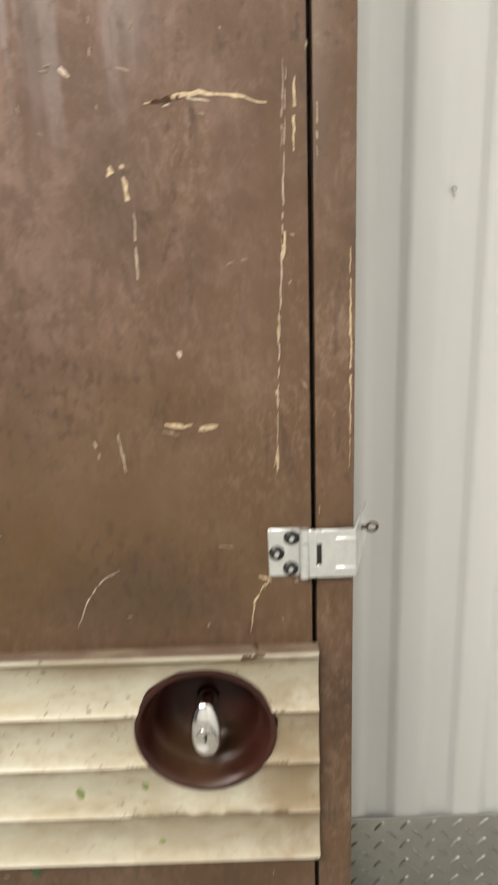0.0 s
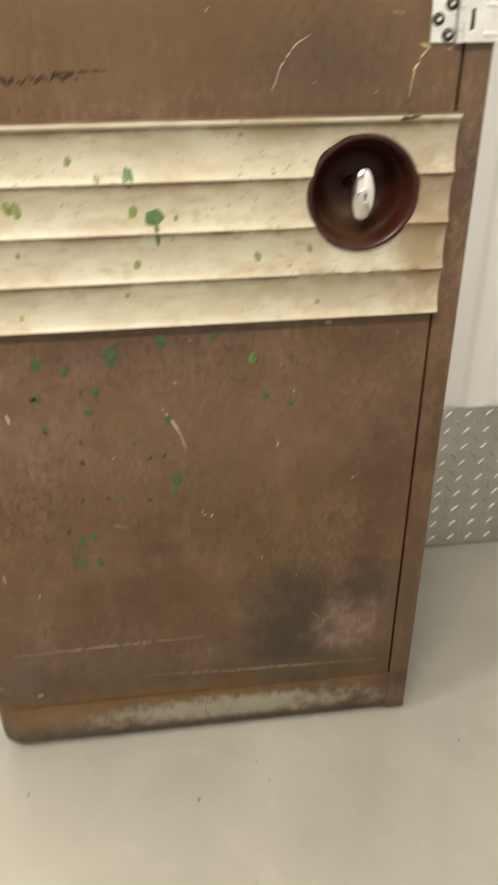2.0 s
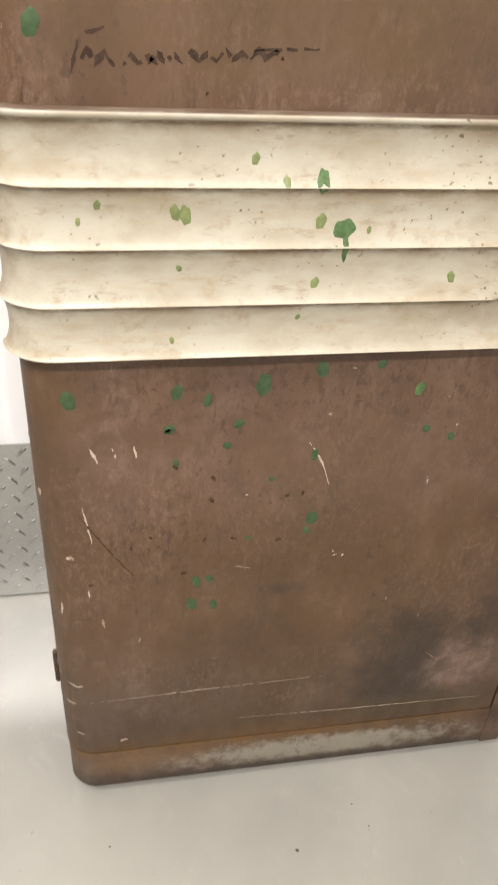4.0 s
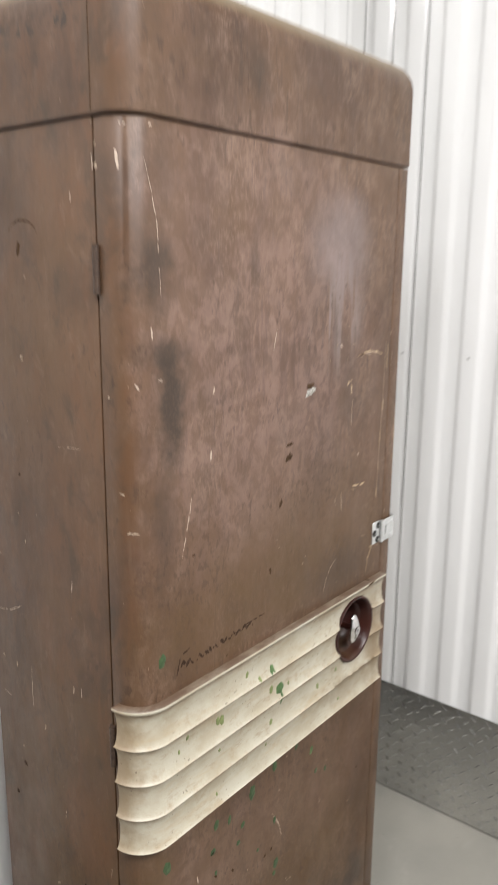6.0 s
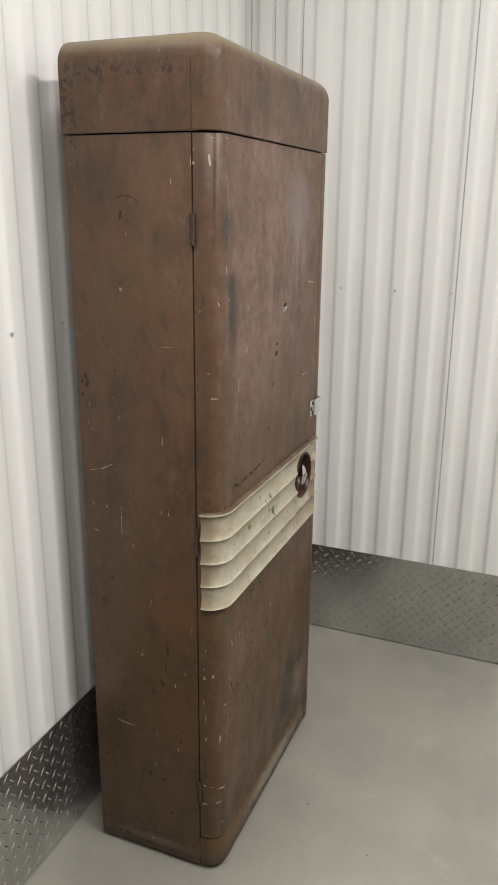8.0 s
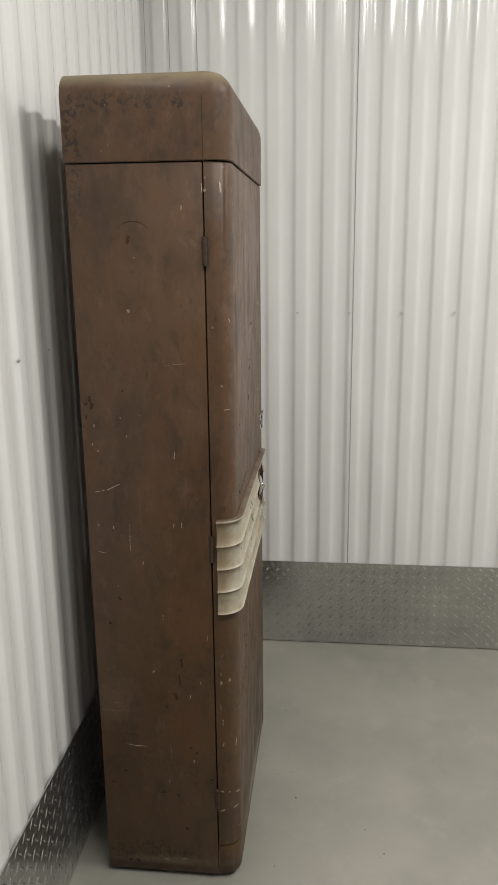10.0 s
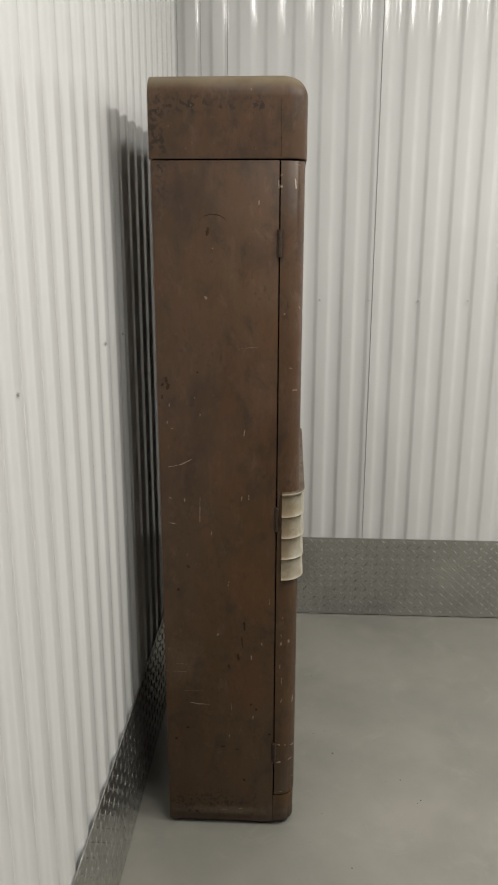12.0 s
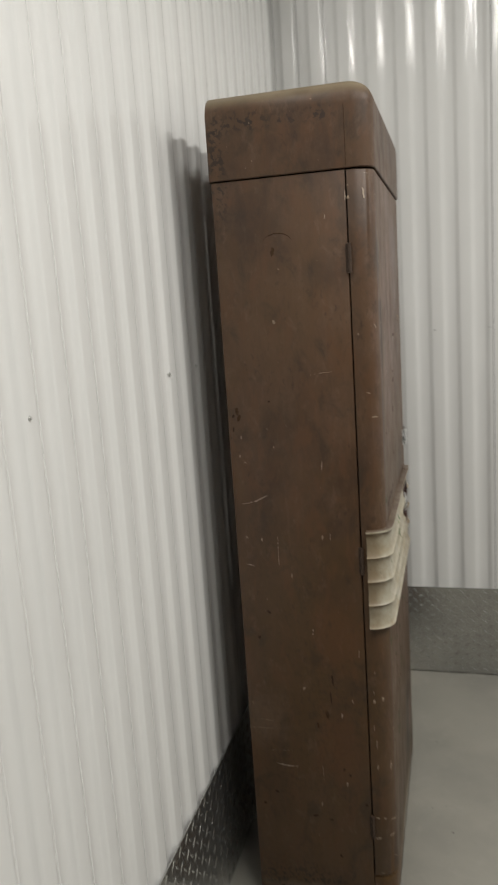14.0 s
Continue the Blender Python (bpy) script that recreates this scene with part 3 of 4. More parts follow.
# door: a bent sheet with a square cut-out behind the pull cup
bm = bmesh.new()
outer = door_line()
zs = [DOORZ, DOORZ + 0.0025, 0.30, 0.50, CZ - 0.06, CZ + 0.06, 1.05, 1.30, CAPZ - 0.0035, CAPZ - 0.001]
grid = []
for z in zs:
    edge = 0.0015 if z in (zs[0], zs[-1]) else 0.0
    grid.append([bm.verts.new((x + edge * (x < BENDR), y + edge, z)) for x, y in outer])
hole_col = len(outer) - 3
for r in range(len(zs) - 1):
    for c in range(len(outer) - 1):
        if c == hole_col and r == 4:
            continue
        bm.faces.new((grid[r][c], grid[r][c + 1], grid[r + 1][c + 1], grid[r + 1][c]))
inner = door_line(-0.012, SEAMY, DOORX)
gin = [[bm.verts.new((x, y, z)) for x, y in inner] for z in zs]
last = len(outer) - 1
for r in range(len(zs) - 1):
    for c in range(last):
        if c != hole_col or r != 4:
            bm.faces.new((gin[r][c], gin[r + 1][c], gin[r + 1][c + 1], gin[r][c + 1]))
    for c in (0, last):
        bm.faces.new((grid[r][c], grid[r + 1][c], gin[r + 1][c], gin[r][c]))
for c in range(last):
    for r in (0, len(zs) - 1):
        bm.faces.new((grid[r][c], grid[r][c + 1], gin[r][c + 1], gin[r][c]))
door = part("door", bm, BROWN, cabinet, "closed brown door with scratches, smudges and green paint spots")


# fluted band
def flute(z):
    """How far the band stands out at a height: four hollows between five ridges."""
    top = BT - 0.0055
    if z > top:
        return 0.0112 + 0.0016 * math.sin(math.pi * min(1.0, (z - top) / 0.0055))
    f = min(max((z - BB) / (top - BB) * 4, 0.0), 3.99999) % 1.0
    hollow = (4 * f * (1 - f)) ** 0.55
    return 0.0115 - 0.0070 * hollow


LEVELS = []
for k in range(4):
    for f in (0.0, 0.02, 0.06, 0.13, 0.24, 0.38, 0.5, 0.62, 0.76, 0.87, 0.94, 0.98):
        LEVELS.append(BB + (k + f) / 4 * (BT - 0.0055 - BB))
LEVELS += [BT - 0.0055, BT - 0.0040, BT - 0.0025, BT - 0.0010, BT]
BANDX = 0.5660
bm = bmesh.new()


def band_strip(pts):
    """Band skin over plan points with their outward ways, closed at top and foot."""
    rings = []
    for (x, y), (nx, ny) in pts:
        ring = [(x - nx * 0.0005, y - ny * 0.0005, BB)]
        ring += [(x + nx * flute(z), y + ny * flute(z), z) for z in LEVELS]
        ring.append((x - nx * 0.0005, y - ny * 0.0005, BT))
        rings.append(ring)
    return loft(bm, rings, closed=False)


plan_pts = [((0.0, 0.036), (-1, 0))]
for i in range(13):
    a = radians(180 + 90 * i / 12)
    r = BENDR - 0.004
    plan_pts.append(((r + r * math.cos(a), r + r * math.sin(a)), (math.cos(a), math.sin(a))))
plan_pts += [((x, 0.0), (0, -1)) for x in (0.10, 0.16, 0.22, 0.28, 0.34, CX - 0.066)]
plan_pts.append(((CX - 0.0635, 0.0005), (0, -1)))
rows = band_strip(plan_pts)
bm.faces.new(rows[0])
rows = band_strip([((CX + 0.0635, 0.0005), (0, -1))] + [((x, 0.0), (0, -1)) for x in (CX + 0.066, BANDX - 0.015, BANDX - 0.002, BANDX)])
bm.faces.new(rows[-1])
lip = []
for x in (CX - 0.0675, CX - 0.03, CX, CX + 0.03, CX + 0.0675):
    lip.append([(x, -flute(z) - 0.0003, z) for z in [BT - 0.0075] + LEVELS[-5:]] + [(x, 0.0004, BT + 0.0001)])
loft(bm, lip, closed=False)
# round the cup: the skin runs from its rim out to a square
N, M = 240, 16
box_lo, box_hi = (CX - 0.066, BB), (CX + 0.066, BT)
ANGLES = [2 * math.pi * i / N for i in range(N)]
for px in box_lo[0], box_hi[0]:
    for pz in box_lo[1], box_hi[1]:
        corner = math.atan2(pz - CZ, px - CX) % (2 * math.pi)
        ANGLES[round(corner * N / (2 * math.pi)) % N] = corner
ringv = []
for j in range(M + 1):
    s = j / M
    row = []
    for i in range(N):
        a = ANGLES[i]
        dx, dz = math.cos(a), math.sin(a)
        reach = []
        if abs(dx) > 1e-6:
            reach.append(((box_hi[0] if dx > 0 else box_lo[0]) - CX) / dx)
        if abs(dz) > 1e-6:
            reach.append(((box_hi[1] if dz > 0 else box_lo[1]) - CZ) / dz)
        far = min(reach)
        rim = CR + 0.0012 * math.sin(3 * a + 1) + 0.0008 * math.sin(11 * a)
        d = rim + (far - rim) * s
        x, z = CX + dx * d, min(max(CZ + dz * d, BB), BT)
        row.append(bm.verts.new((x, -flute(z), z)))
    ringv.append(row)
for j in range(M):
    for i in range(N):
        k = (i + 1) % N
        bm.faces.new((ringv[j][i], ringv[j][k], ringv[j + 1][k], ringv[j + 1][i]))
for z in (BB, BT):
    edge = sorted((v for v in ringv[M] if abs(v.co.z - z) < 1e-6), key=lambda v: v.co.x)
    foot_row = [bm.verts.new((v.co.x, 0.0005, z)) for v in edge]
    for i in range(len(edge) - 1):
        bm.faces.new((edge[i], edge[i + 1], foot_row[i + 1], foot_row[i]))
inner = [bm.verts.new((v.co.x, 0.004, v.co.z)) for v in ringv[0]]
for i in range(N):
    k = (i + 1) % N
    bm.faces.new((inner[i], inner[k], ringv[0][k], ringv[0][i]))
band = part("fluted_band", bm, CREAM, door, "fluted cream metal band, grimy and spotted with green paint", 50)

# pull cup, lathed
bm = bmesh.new()
prof = ((CR + 0.0008, -0.0035), (CR + 0.0002, -0.0078), (CR - 0.0022, -0.0086), (CR - 0.0042, -0.0070), (CR - 0.0065, 0.0), (CR - 0.0095, 0.010), (CR - 0.0108, 0.0125),
        (CR - 0.0130, 0.0140), (CR - 0.0145, 0.022), (CR - 0.019, 0.032), (CR - 0.028, 0.0385), (CR - 0.040, 0.0405), (0.006, 0.041))
loft(bm, [[(CX + r * math.cos(2 * math.pi * i / 72), y, CZ + r * math.sin(2 * math.pi * i / 72)) for i in range(72)] for r, y in prof], caps=False)
cup = part("pull_cup", bm, CUP, door, "round dark red-brown enamelled pull cup", 60)

# handle: oval chrome pull on a stem, with a lock
bm = bmesh.new()
g = bmesh.ops.create_uvsphere(bm, u_segments=32, v_segments=20, radius=1.0)
for v in g["verts"]:
    x, y, z = v.co
    v.co = (CX + 0.0120 * math.copysign(abs(x) ** 0.9, x) * (1 - 0.06 * z), -0.006 + 0.0062 * y + 0.0025 * z * z, CZ - 0.001 + 0.0258 * z)
stem = tube(bmesh.new(), (CX, 0.042, CZ), (CX, -0.004, CZ), 0.0050, 20)
tube(stem, (CX, 0.0410, CZ), (CX, 0.036, CZ), 0.0095, 24, 0.008)
part("stem", stem, CUP, door, "dark stem behind the handle")
handle = part("handle", bm, CHROME, door, "oval chrome turn handle with a keyhole", 60)
bm = bmesh.new()
tube(bm, (CX, -0.006, CZ - 0.001), (CX, -0.0132, CZ - 0.001), 0.0078, 28, 0.0066)
part("lock", bm, CHROME, door, "round chrome lock face")
bm = bmesh.new()
tube(bm, (CX + 0.0004, -0.0125, CZ + 0.0006), (CX + 0.0004, -0.0135, CZ + 0.0006), 0.0016, 12)
box(bm, (CX - 0.0004, -0.0135, CZ - 0.0050), (CX + 0.0012, -0.0125, CZ))
part("keyhole", bm, HOLE, door, "dark keyhole", 0)


# hinges
def hinge(z0, z1):
    bm = bmesh.new()
    tube(bm, (-0.0030, SEAMY, z0), (-0.0030, SEAMY, z1), 0.0038, 14)
    for k in (1, 2):
        z = z0 + (z1 - z0) * k / 3
        tube(bm, (-0.0030, SEAMY, z - 0.0004), (-0.0030, SEAMY, z + 0.0004), 0.0041, 14)
    box(bm, (-0.0012, SEAMY + 0.001, z0), (0.001, SEAMY + 0.007, z1), 0.0004, 1)
    part("hinge", bm, RUST, cabinet, "rusty brown steel hinge knuckle")


hinge(1.328, 1.380)
hinge(0.755, 0.809)
hinge(0.180, 0.230)

# hasp
bm = bmesh.new()
H0, H1 = 0.9020, 0.9400
box(bm, (0.5305, -0.0022, H0), (0.5535, 0.0, H1), 0.0006, 1)
box(bm, (0.5595, -0.0062, H0), (0.5655, -0.0042, H1), 0.0005, 1)
box(bm, (0.5690, -0.0062, H0), (0.5928, -0.0042, H1), 0.0005, 1)
box(bm, (0.5650, -0.0062, H0), (0.5695, -0.0042, H0 + 0.010), 0.0004, 1)
box(bm, (0.5650, -0.0062, H1 - 0.011), (0.5695, -0.0042, H1), 0.0004, 1)
box(bm, (0.5790, -0.0074, H0 + 0.005), (0.5940, -0.0058, H0 + 0.009), 0.0007, 1)
box(bm, (0.5790, -0.0074, H1 - 0.010), (0.5940, -0.0058, H1 - 0.006), 0.0007, 1)
for z0, z1 in ((H0, H0 + 0.010), (H0 + 0.0105, H1 - 0.0105), (H1 - 0.010, H1)):
    tube(bm, (0.5565, -0.0046, z0), (0.5565, -0.0046, z1), 0.0034, 14)
loft(bm, [[(0.5920 + o, -0.0060, H0), (0.5920 + o, -0.0060, H1), (0.6050 + o, 0.0300, H1 + 0.005), (0.6050 + o, 0.0300, H0 + 0.014)] for o in (0.0, 0.0016)])
hasp = part("hasp", bm, ZINC, cabinet, "bright zinc-plated steel hasp with a folding leaf")
part("slot", box(bmesh.new(), (0.5652, -0.0050, H0 + 0.0098), (0.5693, -0.0038, H1 - 0.0108)), HOLE, hasp, "dark staple slot", 0)
for x, z in ((0.5475, H1 - 0.007), (0.5365, 0.9210), (0.5465, H0 + 0.0065)):
    bm = bmesh.new()
    g = bmesh.ops.create_uvsphere(bm, u_segments=20, v_segments=10, radius=1.0)
    for v in g["verts"]:
        v.co = (x + 0.0058 * v.co.x, -0.0022 - 0.0028 * v.co.z, z + 0.0058 * v.co.y)
    for f in bm.faces:
        mid = f.calc_center_median()
        f.material_index = int(math.hypot(mid.x - x, mid.z - z) < 0.0022)
    screw = part("screw", bm, BLACK, hasp, "black screw with a worn grey centre")
    screw.data.materials.append(ZINC)
bm = bmesh.new()
for i in range(20):
    a0, a1 = 2 * math.pi * i / 20, 2 * math.pi * (i + 1) / 20
    tube(bm, (0.6080 + 0.0040 * math.cos(a0), 0.012, 0.9330 + 0.0034 * math.sin(a0)), (0.6080 + 0.0040 * math.cos(a1), 0.012, 0.9330 + 0.0034 * math.sin(a1)), 0.0011, 8)
tube(bm, (0.5945, 0.012, 0.9330), (0.6050, 0.012, 0.9330), 0.0016, 8)
part("staple", bm, RUST, hasp, "small steel staple eye")
for x in (0.03, W - 0.03):
    for y in (0.03, D - 0.03):
        part("glide", tube(bmesh.new(), (x, y, 0.0), (x, y, 0.0125), 0.012, 12), BLACK, cabinet, "dark low glide under the case")

# ---- paint spots, chips and scratches ----


def on_front(x, z, lift):
    """A place on the door's face, its rounded corner or the band."""
    out = flute(z) if BB < z < BT else 0.0
    r = BENDR - 0.004
    if x < r:
        a = math.acos(min(1.0, (r - x) / r))
        return (r - (r + lift + out) * math.cos(a), r - (r + lift + out) * math.sin(a), z)
    return (x, -out - lift, z)


def on_side(y, z, lift):
    return (-lift, y, z)


def at_front(u, z, lift):
    return on_front(u + 0.0105, z - 0.003, lift)


rnd = random.Random(7)


def drop(bm, surface, u, z, ru, rz, ragged=0.18, lift=0.0006):
    """A flat dried drop with an uneven outline and a low crown."""
    n, ph = 18, rnd.random() * 6
    rim, top = [], []
    for i in range(n):
        a = 2 * math.pi * i / n
        k = 1 + ragged * (math.sin(2 * a + ph) * 0.6 + math.sin(5 * a + ph * 2) * 0.4)
        rim.append(bm.verts.new(surface(u + ru * k * math.cos(a), z + rz * k * math.sin(a), 0.0001)))
        top.append(bm.verts.new(surface(u + 0.75 * ru * k * math.cos(a), z + 0.75 * rz * k * math.sin(a), lift)))
    for i in range(n):
        j = (i + 1) % n
        bm.faces.new((rim[i], rim[j], top[j], top[i]))
    mid = bm.verts.new(surface(u, z, lift))
    for i in range(n):
        bm.faces.new((top[i], top[(i + 1) % n], mid))


def scratch(bm, surface, pts, width, broken=0.0, lift=0.00035):
    """A thin ragged line through some places, tapering at its ends and broken here and there."""
    steps = []
    for (u0, z0), (u1, z1) in zip(pts, pts[1:]):
        n = max(3, int(math.hypot(u1 - u0, z1 - z0) / 0.004))
        steps += [(u0 + (u1 - u0) * i / n, z0 + (z1 - z0) * i / n) for i in range(n)]
    steps.append(pts[-1])
    prev, total = None, len(steps)
    for i, (u, z) in enumerate(steps):
        a, b = steps[max(i - 1, 0)], steps[min(i + 1, total - 1)]
        du, dz = b[0] - a[0], b[1] - a[1]
        size = math.hypot(du, dz) or 1.0
        w = width * 0.5 * (0.25 + 0.75 * math.sin(math.pi * (i + 0.5) / total)) * rnd.uniform(0.45, 1.25)
        u, z = u + rnd.uniform(-1, 1) * 0.0005, z + rnd.uniform(-1, 1) * 0.0005
        pair = [bm.verts.new(surface(u + s * w * -dz / size, z + s * w * du / size, lift)) for s in (1, -1)]
        if prev and rnd.random() >= broken:
            bm.faces.new((prev[0], prev[1], pair[1], pair[0]))
        prev = pair


def drops(name, material, parent, surface, label, places, ragged=0.22):
    for u, z, a, b in places:
        bm = bmesh.new()
        drop(bm, surface, u, z, a, b, ragged)
        part(name, bm, material, parent, label)


def lines(name, material, parent, surface, label, ways, broken=0.1, lift=0.00035):
    for w, *pts in ways:
        bm = bmesh.new()
        scratch(bm, surface, pts, w, broken, lift)
        part(name, bm, material, parent, label, 0)


drops("paint_drop", GREEN, door, at_front, "dried green paint drop", (
    (0.239, 0.797, 0.0045, 0.0105), (0.261, 0.759, 0.0085, 0.0085), (0.263, 0.744, 0.0028, 0.012), (0.357, 0.602, 0.0045, 0.0075)))
drops("paint_drop", OLIVE, door, at_front, "thin olive green paint drop", (
    (0.124, 0.772, 0.004, 0.0065), (0.132, 0.770, 0.0042, 0.0085), (0.241, 0.765, 0.0042, 0.0065), (0.362, 0.716, 0.0035, 0.0052), (0.241, 0.713, 0.0036, 0.0048),
    (0.210, 0.797, 0.0028, 0.0045), (0.065, 0.778, 0.0026, 0.004), (0.185, 0.813, 0.003, 0.005), (0.127, 0.727, 0.0022, 0.003), (0.05, 0.765, 0.002, 0.003),
    (0.229, 0.682, 0.002, 0.003), (0.425, 0.665, 0.0025, 0.003), (0.415, 0.722, 0.003, 0.004), (0.282, 0.758, 0.002, 0.003), (0.121, 0.663, 0.002, 0.003)))
drops("paint_drop", DEEP, door, at_front, "dark green paint drop", (
    (0.030, 0.604, 0.0062, 0.0106), (0.126, 0.608, 0.0055, 0.0075), (0.154, 0.599, 0.0036, 0.0075), (0.205, 0.613, 0.0078, 0.0106), (0.259, 0.627, 0.0052, 0.0094),
    (0.119, 0.569, 0.0052, 0.0056), (0.184, 0.572, 0.0046, 0.0056), (0.174, 0.548, 0.0039, 0.0050), (0.261, 0.532, 0.0039, 0.0063), (0.266, 0.451, 0.0059, 0.0100)))
drops("paint_drop", DEEP, door, at_front, "dark green paint drop", (
    (0.161, 0.376, 0.0042, 0.0056), (0.147, 0.373, 0.0052, 0.0075), (0.142, 0.340, 0.0055, 0.0100), (0.166, 0.337, 0.0039, 0.0075), (0.028, 0.898, 0.0059, 0.0094), (0.315, 0.63, 0.0039, 0.0050),
    (0.372, 0.556, 0.0039, 0.0050), (0.125, 0.53, 0.0033, 0.0044), (0.262, 0.435, 0.0039, 0.0050), (0.22, 0.505, 0.0026, 0.0037), (0.40, 0.545, 0.0039, 0.0050), (0.20, 0.43, 0.0026, 0.0037)))
lines("paint_chip", CHIP, door, at_front, "tan gouge in the paint", (
    (0.0032, (0.452, 1.228), (0.468, 1.231), (0.486, 1.2335), (0.508, 1.231), (0.527, 1.226)),
    (0.0050, (0.426, 1.187), (0.430, 1.192), (0.437, 1.193)),
    (0.0034, (0.436, 1.187), (0.439, 1.168)),
    (0.0022, (0.544, 1.240), (0.543, 1.198)),
    (0.0034, (0.536, 1.150), (0.535, 1.132)),
    (0.0022, (0.532, 1.100), (0.531, 1.078)),
    (0.0028, (0.529, 1.046), (0.530, 1.036)),
    (0.0024, (0.529, 1.005), (0.528, 0.988)),
    (0.0036, (0.451, 1.024), (0.462, 1.022), (0.470, 1.023)),
    (0.0034, (0.474, 1.020), (0.488, 1.022)),
    (0.0042, (0.512, 0.905), (0.522, 0.901)),
    (0.0016, (0.521, 0.903), (0.509, 0.884), (0.505, 0.858)),
    (0.0022, (0.517, 0.899), (0.512, 0.888)),
    (0.0040, (0.436, 0.640), (0.443, 0.638))), 0.05)
lines("scratch", SCRATCH, door, at_front, "pale scratch", (
    (0.0016, (0.441, 1.165), (0.4405, 1.123)),
    (0.0010, (0.539, 1.246), (0.535, 1.15), (0.530, 1.05), (0.528, 0.985)),
    (0.0018, (0.401, 1.014), (0.404, 1.000)),
    (0.0015, (0.418, 1.018), (0.422, 0.990)),
    (0.0030, (0.464, 1.078), (0.465, 1.070)),
    (0.0012, (0.375, 0.866), (0.384, 0.889), (0.397, 0.906), (0.411, 0.914)),
    (0.0020, (0.254, 0.547), (0.270, 0.522), (0.280, 0.494)),
    (0.0011, (0.016, 0.189), (0.150, 0.194), (0.314, 0.196)),
    (0.0020, (0.294, 0.409), (0.295, 0.397), (0.300, 0.398)),
    (0.0030, (0.305, 0.395), (0.308, 0.398)),
    (0.0024, (0.034, 0.484), (0.038, 0.460), (0.041, 0.437)),
    (0.0045, (0.014, 0.419), (0.018, 0.419))), 0.12)
lines("scratch", SCRATCH, door, at_front, "pale scratch", (
    (0.0030, (0.046, 0.552), (0.052, 0.536)), (0.0024, (0.066, 0.552), (0.069, 0.540)), (0.0024, (0.086, 0.552), (0.088, 0.540)),
    (0.0012, (0.016, 1.470), (0.024, 1.440), (0.032, 1.405), (0.036, 1.33)),
    (0.0035, (0.123, 1.220), (0.120, 1.208)), (0.0032, (0.117, 1.143), (0.116, 1.130)), (0.0026, (0.021, 1.296), (0.022, 1.284)),
    (0.0018, (0.463, 1.226), (0.478, 1.231), (0.492, 1.228)), (0.0015, (0.386, 0.495), (0.386, 0.487)), (0.0018, (0.065, 1.02), (0.075, 1.06), (0.082, 1.09)),
    (0.0016, (0.24, 1.255), (0.246, 1.28)), (0.0030, (0.40, 1.252), (0.408, 1.244)),
    (0.0012, (0.20, 0.132), (0.34, 0.126), (0.53, 0.121)),
    (0.0028, (-0.004, 1.502), (0.000, 1.501)), (0.0022, (-0.006, 1.476), (-0.005, 1.458)), (0.0026, (0.022, 1.503), (0.027, 1.502)), (0.0020, (0.003, 1.236), (0.006, 1.229)),
    (0.0018, (0.030, 1.238), (0.036, 1.237)), (0.0026, (0.000, 0.222), (0.012, 0.218), (0.020, 0.221)), (0.0028, (-0.003, 0.184), (0.008, 0.186)), (0.0020, (0.006, 0.132), (0.014, 0.130)),
    (0.0022, (0.005, 0.352), (0.004, 0.335)), (0.0024, (0.034, 0.372), (0.034, 0.363))), 0.15)
lines("scratch", SCRATCH, case, on_side, "pale scratch on the side", (
    (0.0018, (0.278, 0.895), (0.250, 0.901), (0.226, 0.913)),
    (0.0012, (0.211, 0.829), (0.212, 0.771)), (0.0018, (0.242, 0.331), (0.220, 0.327), (0.196, 0.327)),
    (0.0016, (0.107, 0.837), (0.106, 0.820)), (0.0020, (0.088, 1.42), (0.088, 1.435)), (0.0013, (0.115, 0.980), (0.117, 0.963)),
    (0.003, (0.272, 1.032), (0.272, 1.027)), (0.0014, (0.278, 0.770), (0.262, 0.767)), (0.002, (0.10, 0.455), (0.101, 0.445)),
    (0.0014, (0.060, 0.595), (0.061, 0.580)), (0.0018, (0.15, 0.635), (0.152, 0.625)), (0.0022, (0.05, 1.47), (0.05, 1.455))))
arc = [(0.178 + 0.028 * math.cos(radians(a)), 1.390 + 0.018 * math.sin(radians(a))) for a in range(20, 185, 15)]
lines("dark_mark", SOOT, case, on_side, "dark rubbed arc on the side", ((0.0022, *arc),))
drops("dark_mark", SOOT, case, on_side, "dark rubbed spot on the side", (
    (0.188, 1.376, 0.004, 0.007), (0.277, 1.081, 0.004, 0.006), (0.274, 1.068, 0.004, 0.006), (0.13, 0.45, 0.004, 0.008), (0.15, 0.425, 0.003, 0.005)), 0.4)

# worn script mark above the band: plain strokes
bm = bmesh.new()
for k in range(6):
    u = 0.058 + 0.024 * k + (0.006 if k == 1 else 0)
    h = 0.013 if k == 0 else 0.008
    z = 0.872 + 0.0015 * k
    scratch(bm, at_front, ((u, z), (u + 0.006, z + h), (u + 0.011, z + h * 0.2), (u + 0.018, z + h * 0.75), (u + 0.024, z + 0.001)), 0.0052, 0.18)
scratch(bm, at_front, ((0.052, 0.868), (0.060, 0.892), (0.076, 0.897)), 0.0036, 0.2)
scratch(bm, at_front, ((0.180, 0.886), (0.228, 0.888)), 0.0026, 0.1)
tagged(part("script_mark", bm, INK, door, "faded dark script mark", 0), kind="stuff")
lines("dark_mark", SOOT, door, at_front, "dark scored line", ((0.0020, (0.031, 0.473), (0.055, 0.43), (0.081, 0.389)), (0.0035, (0.456, 1.2288), (0.467, 1.2304), (0.474, 1.2310))), 0.1, 0.0009)
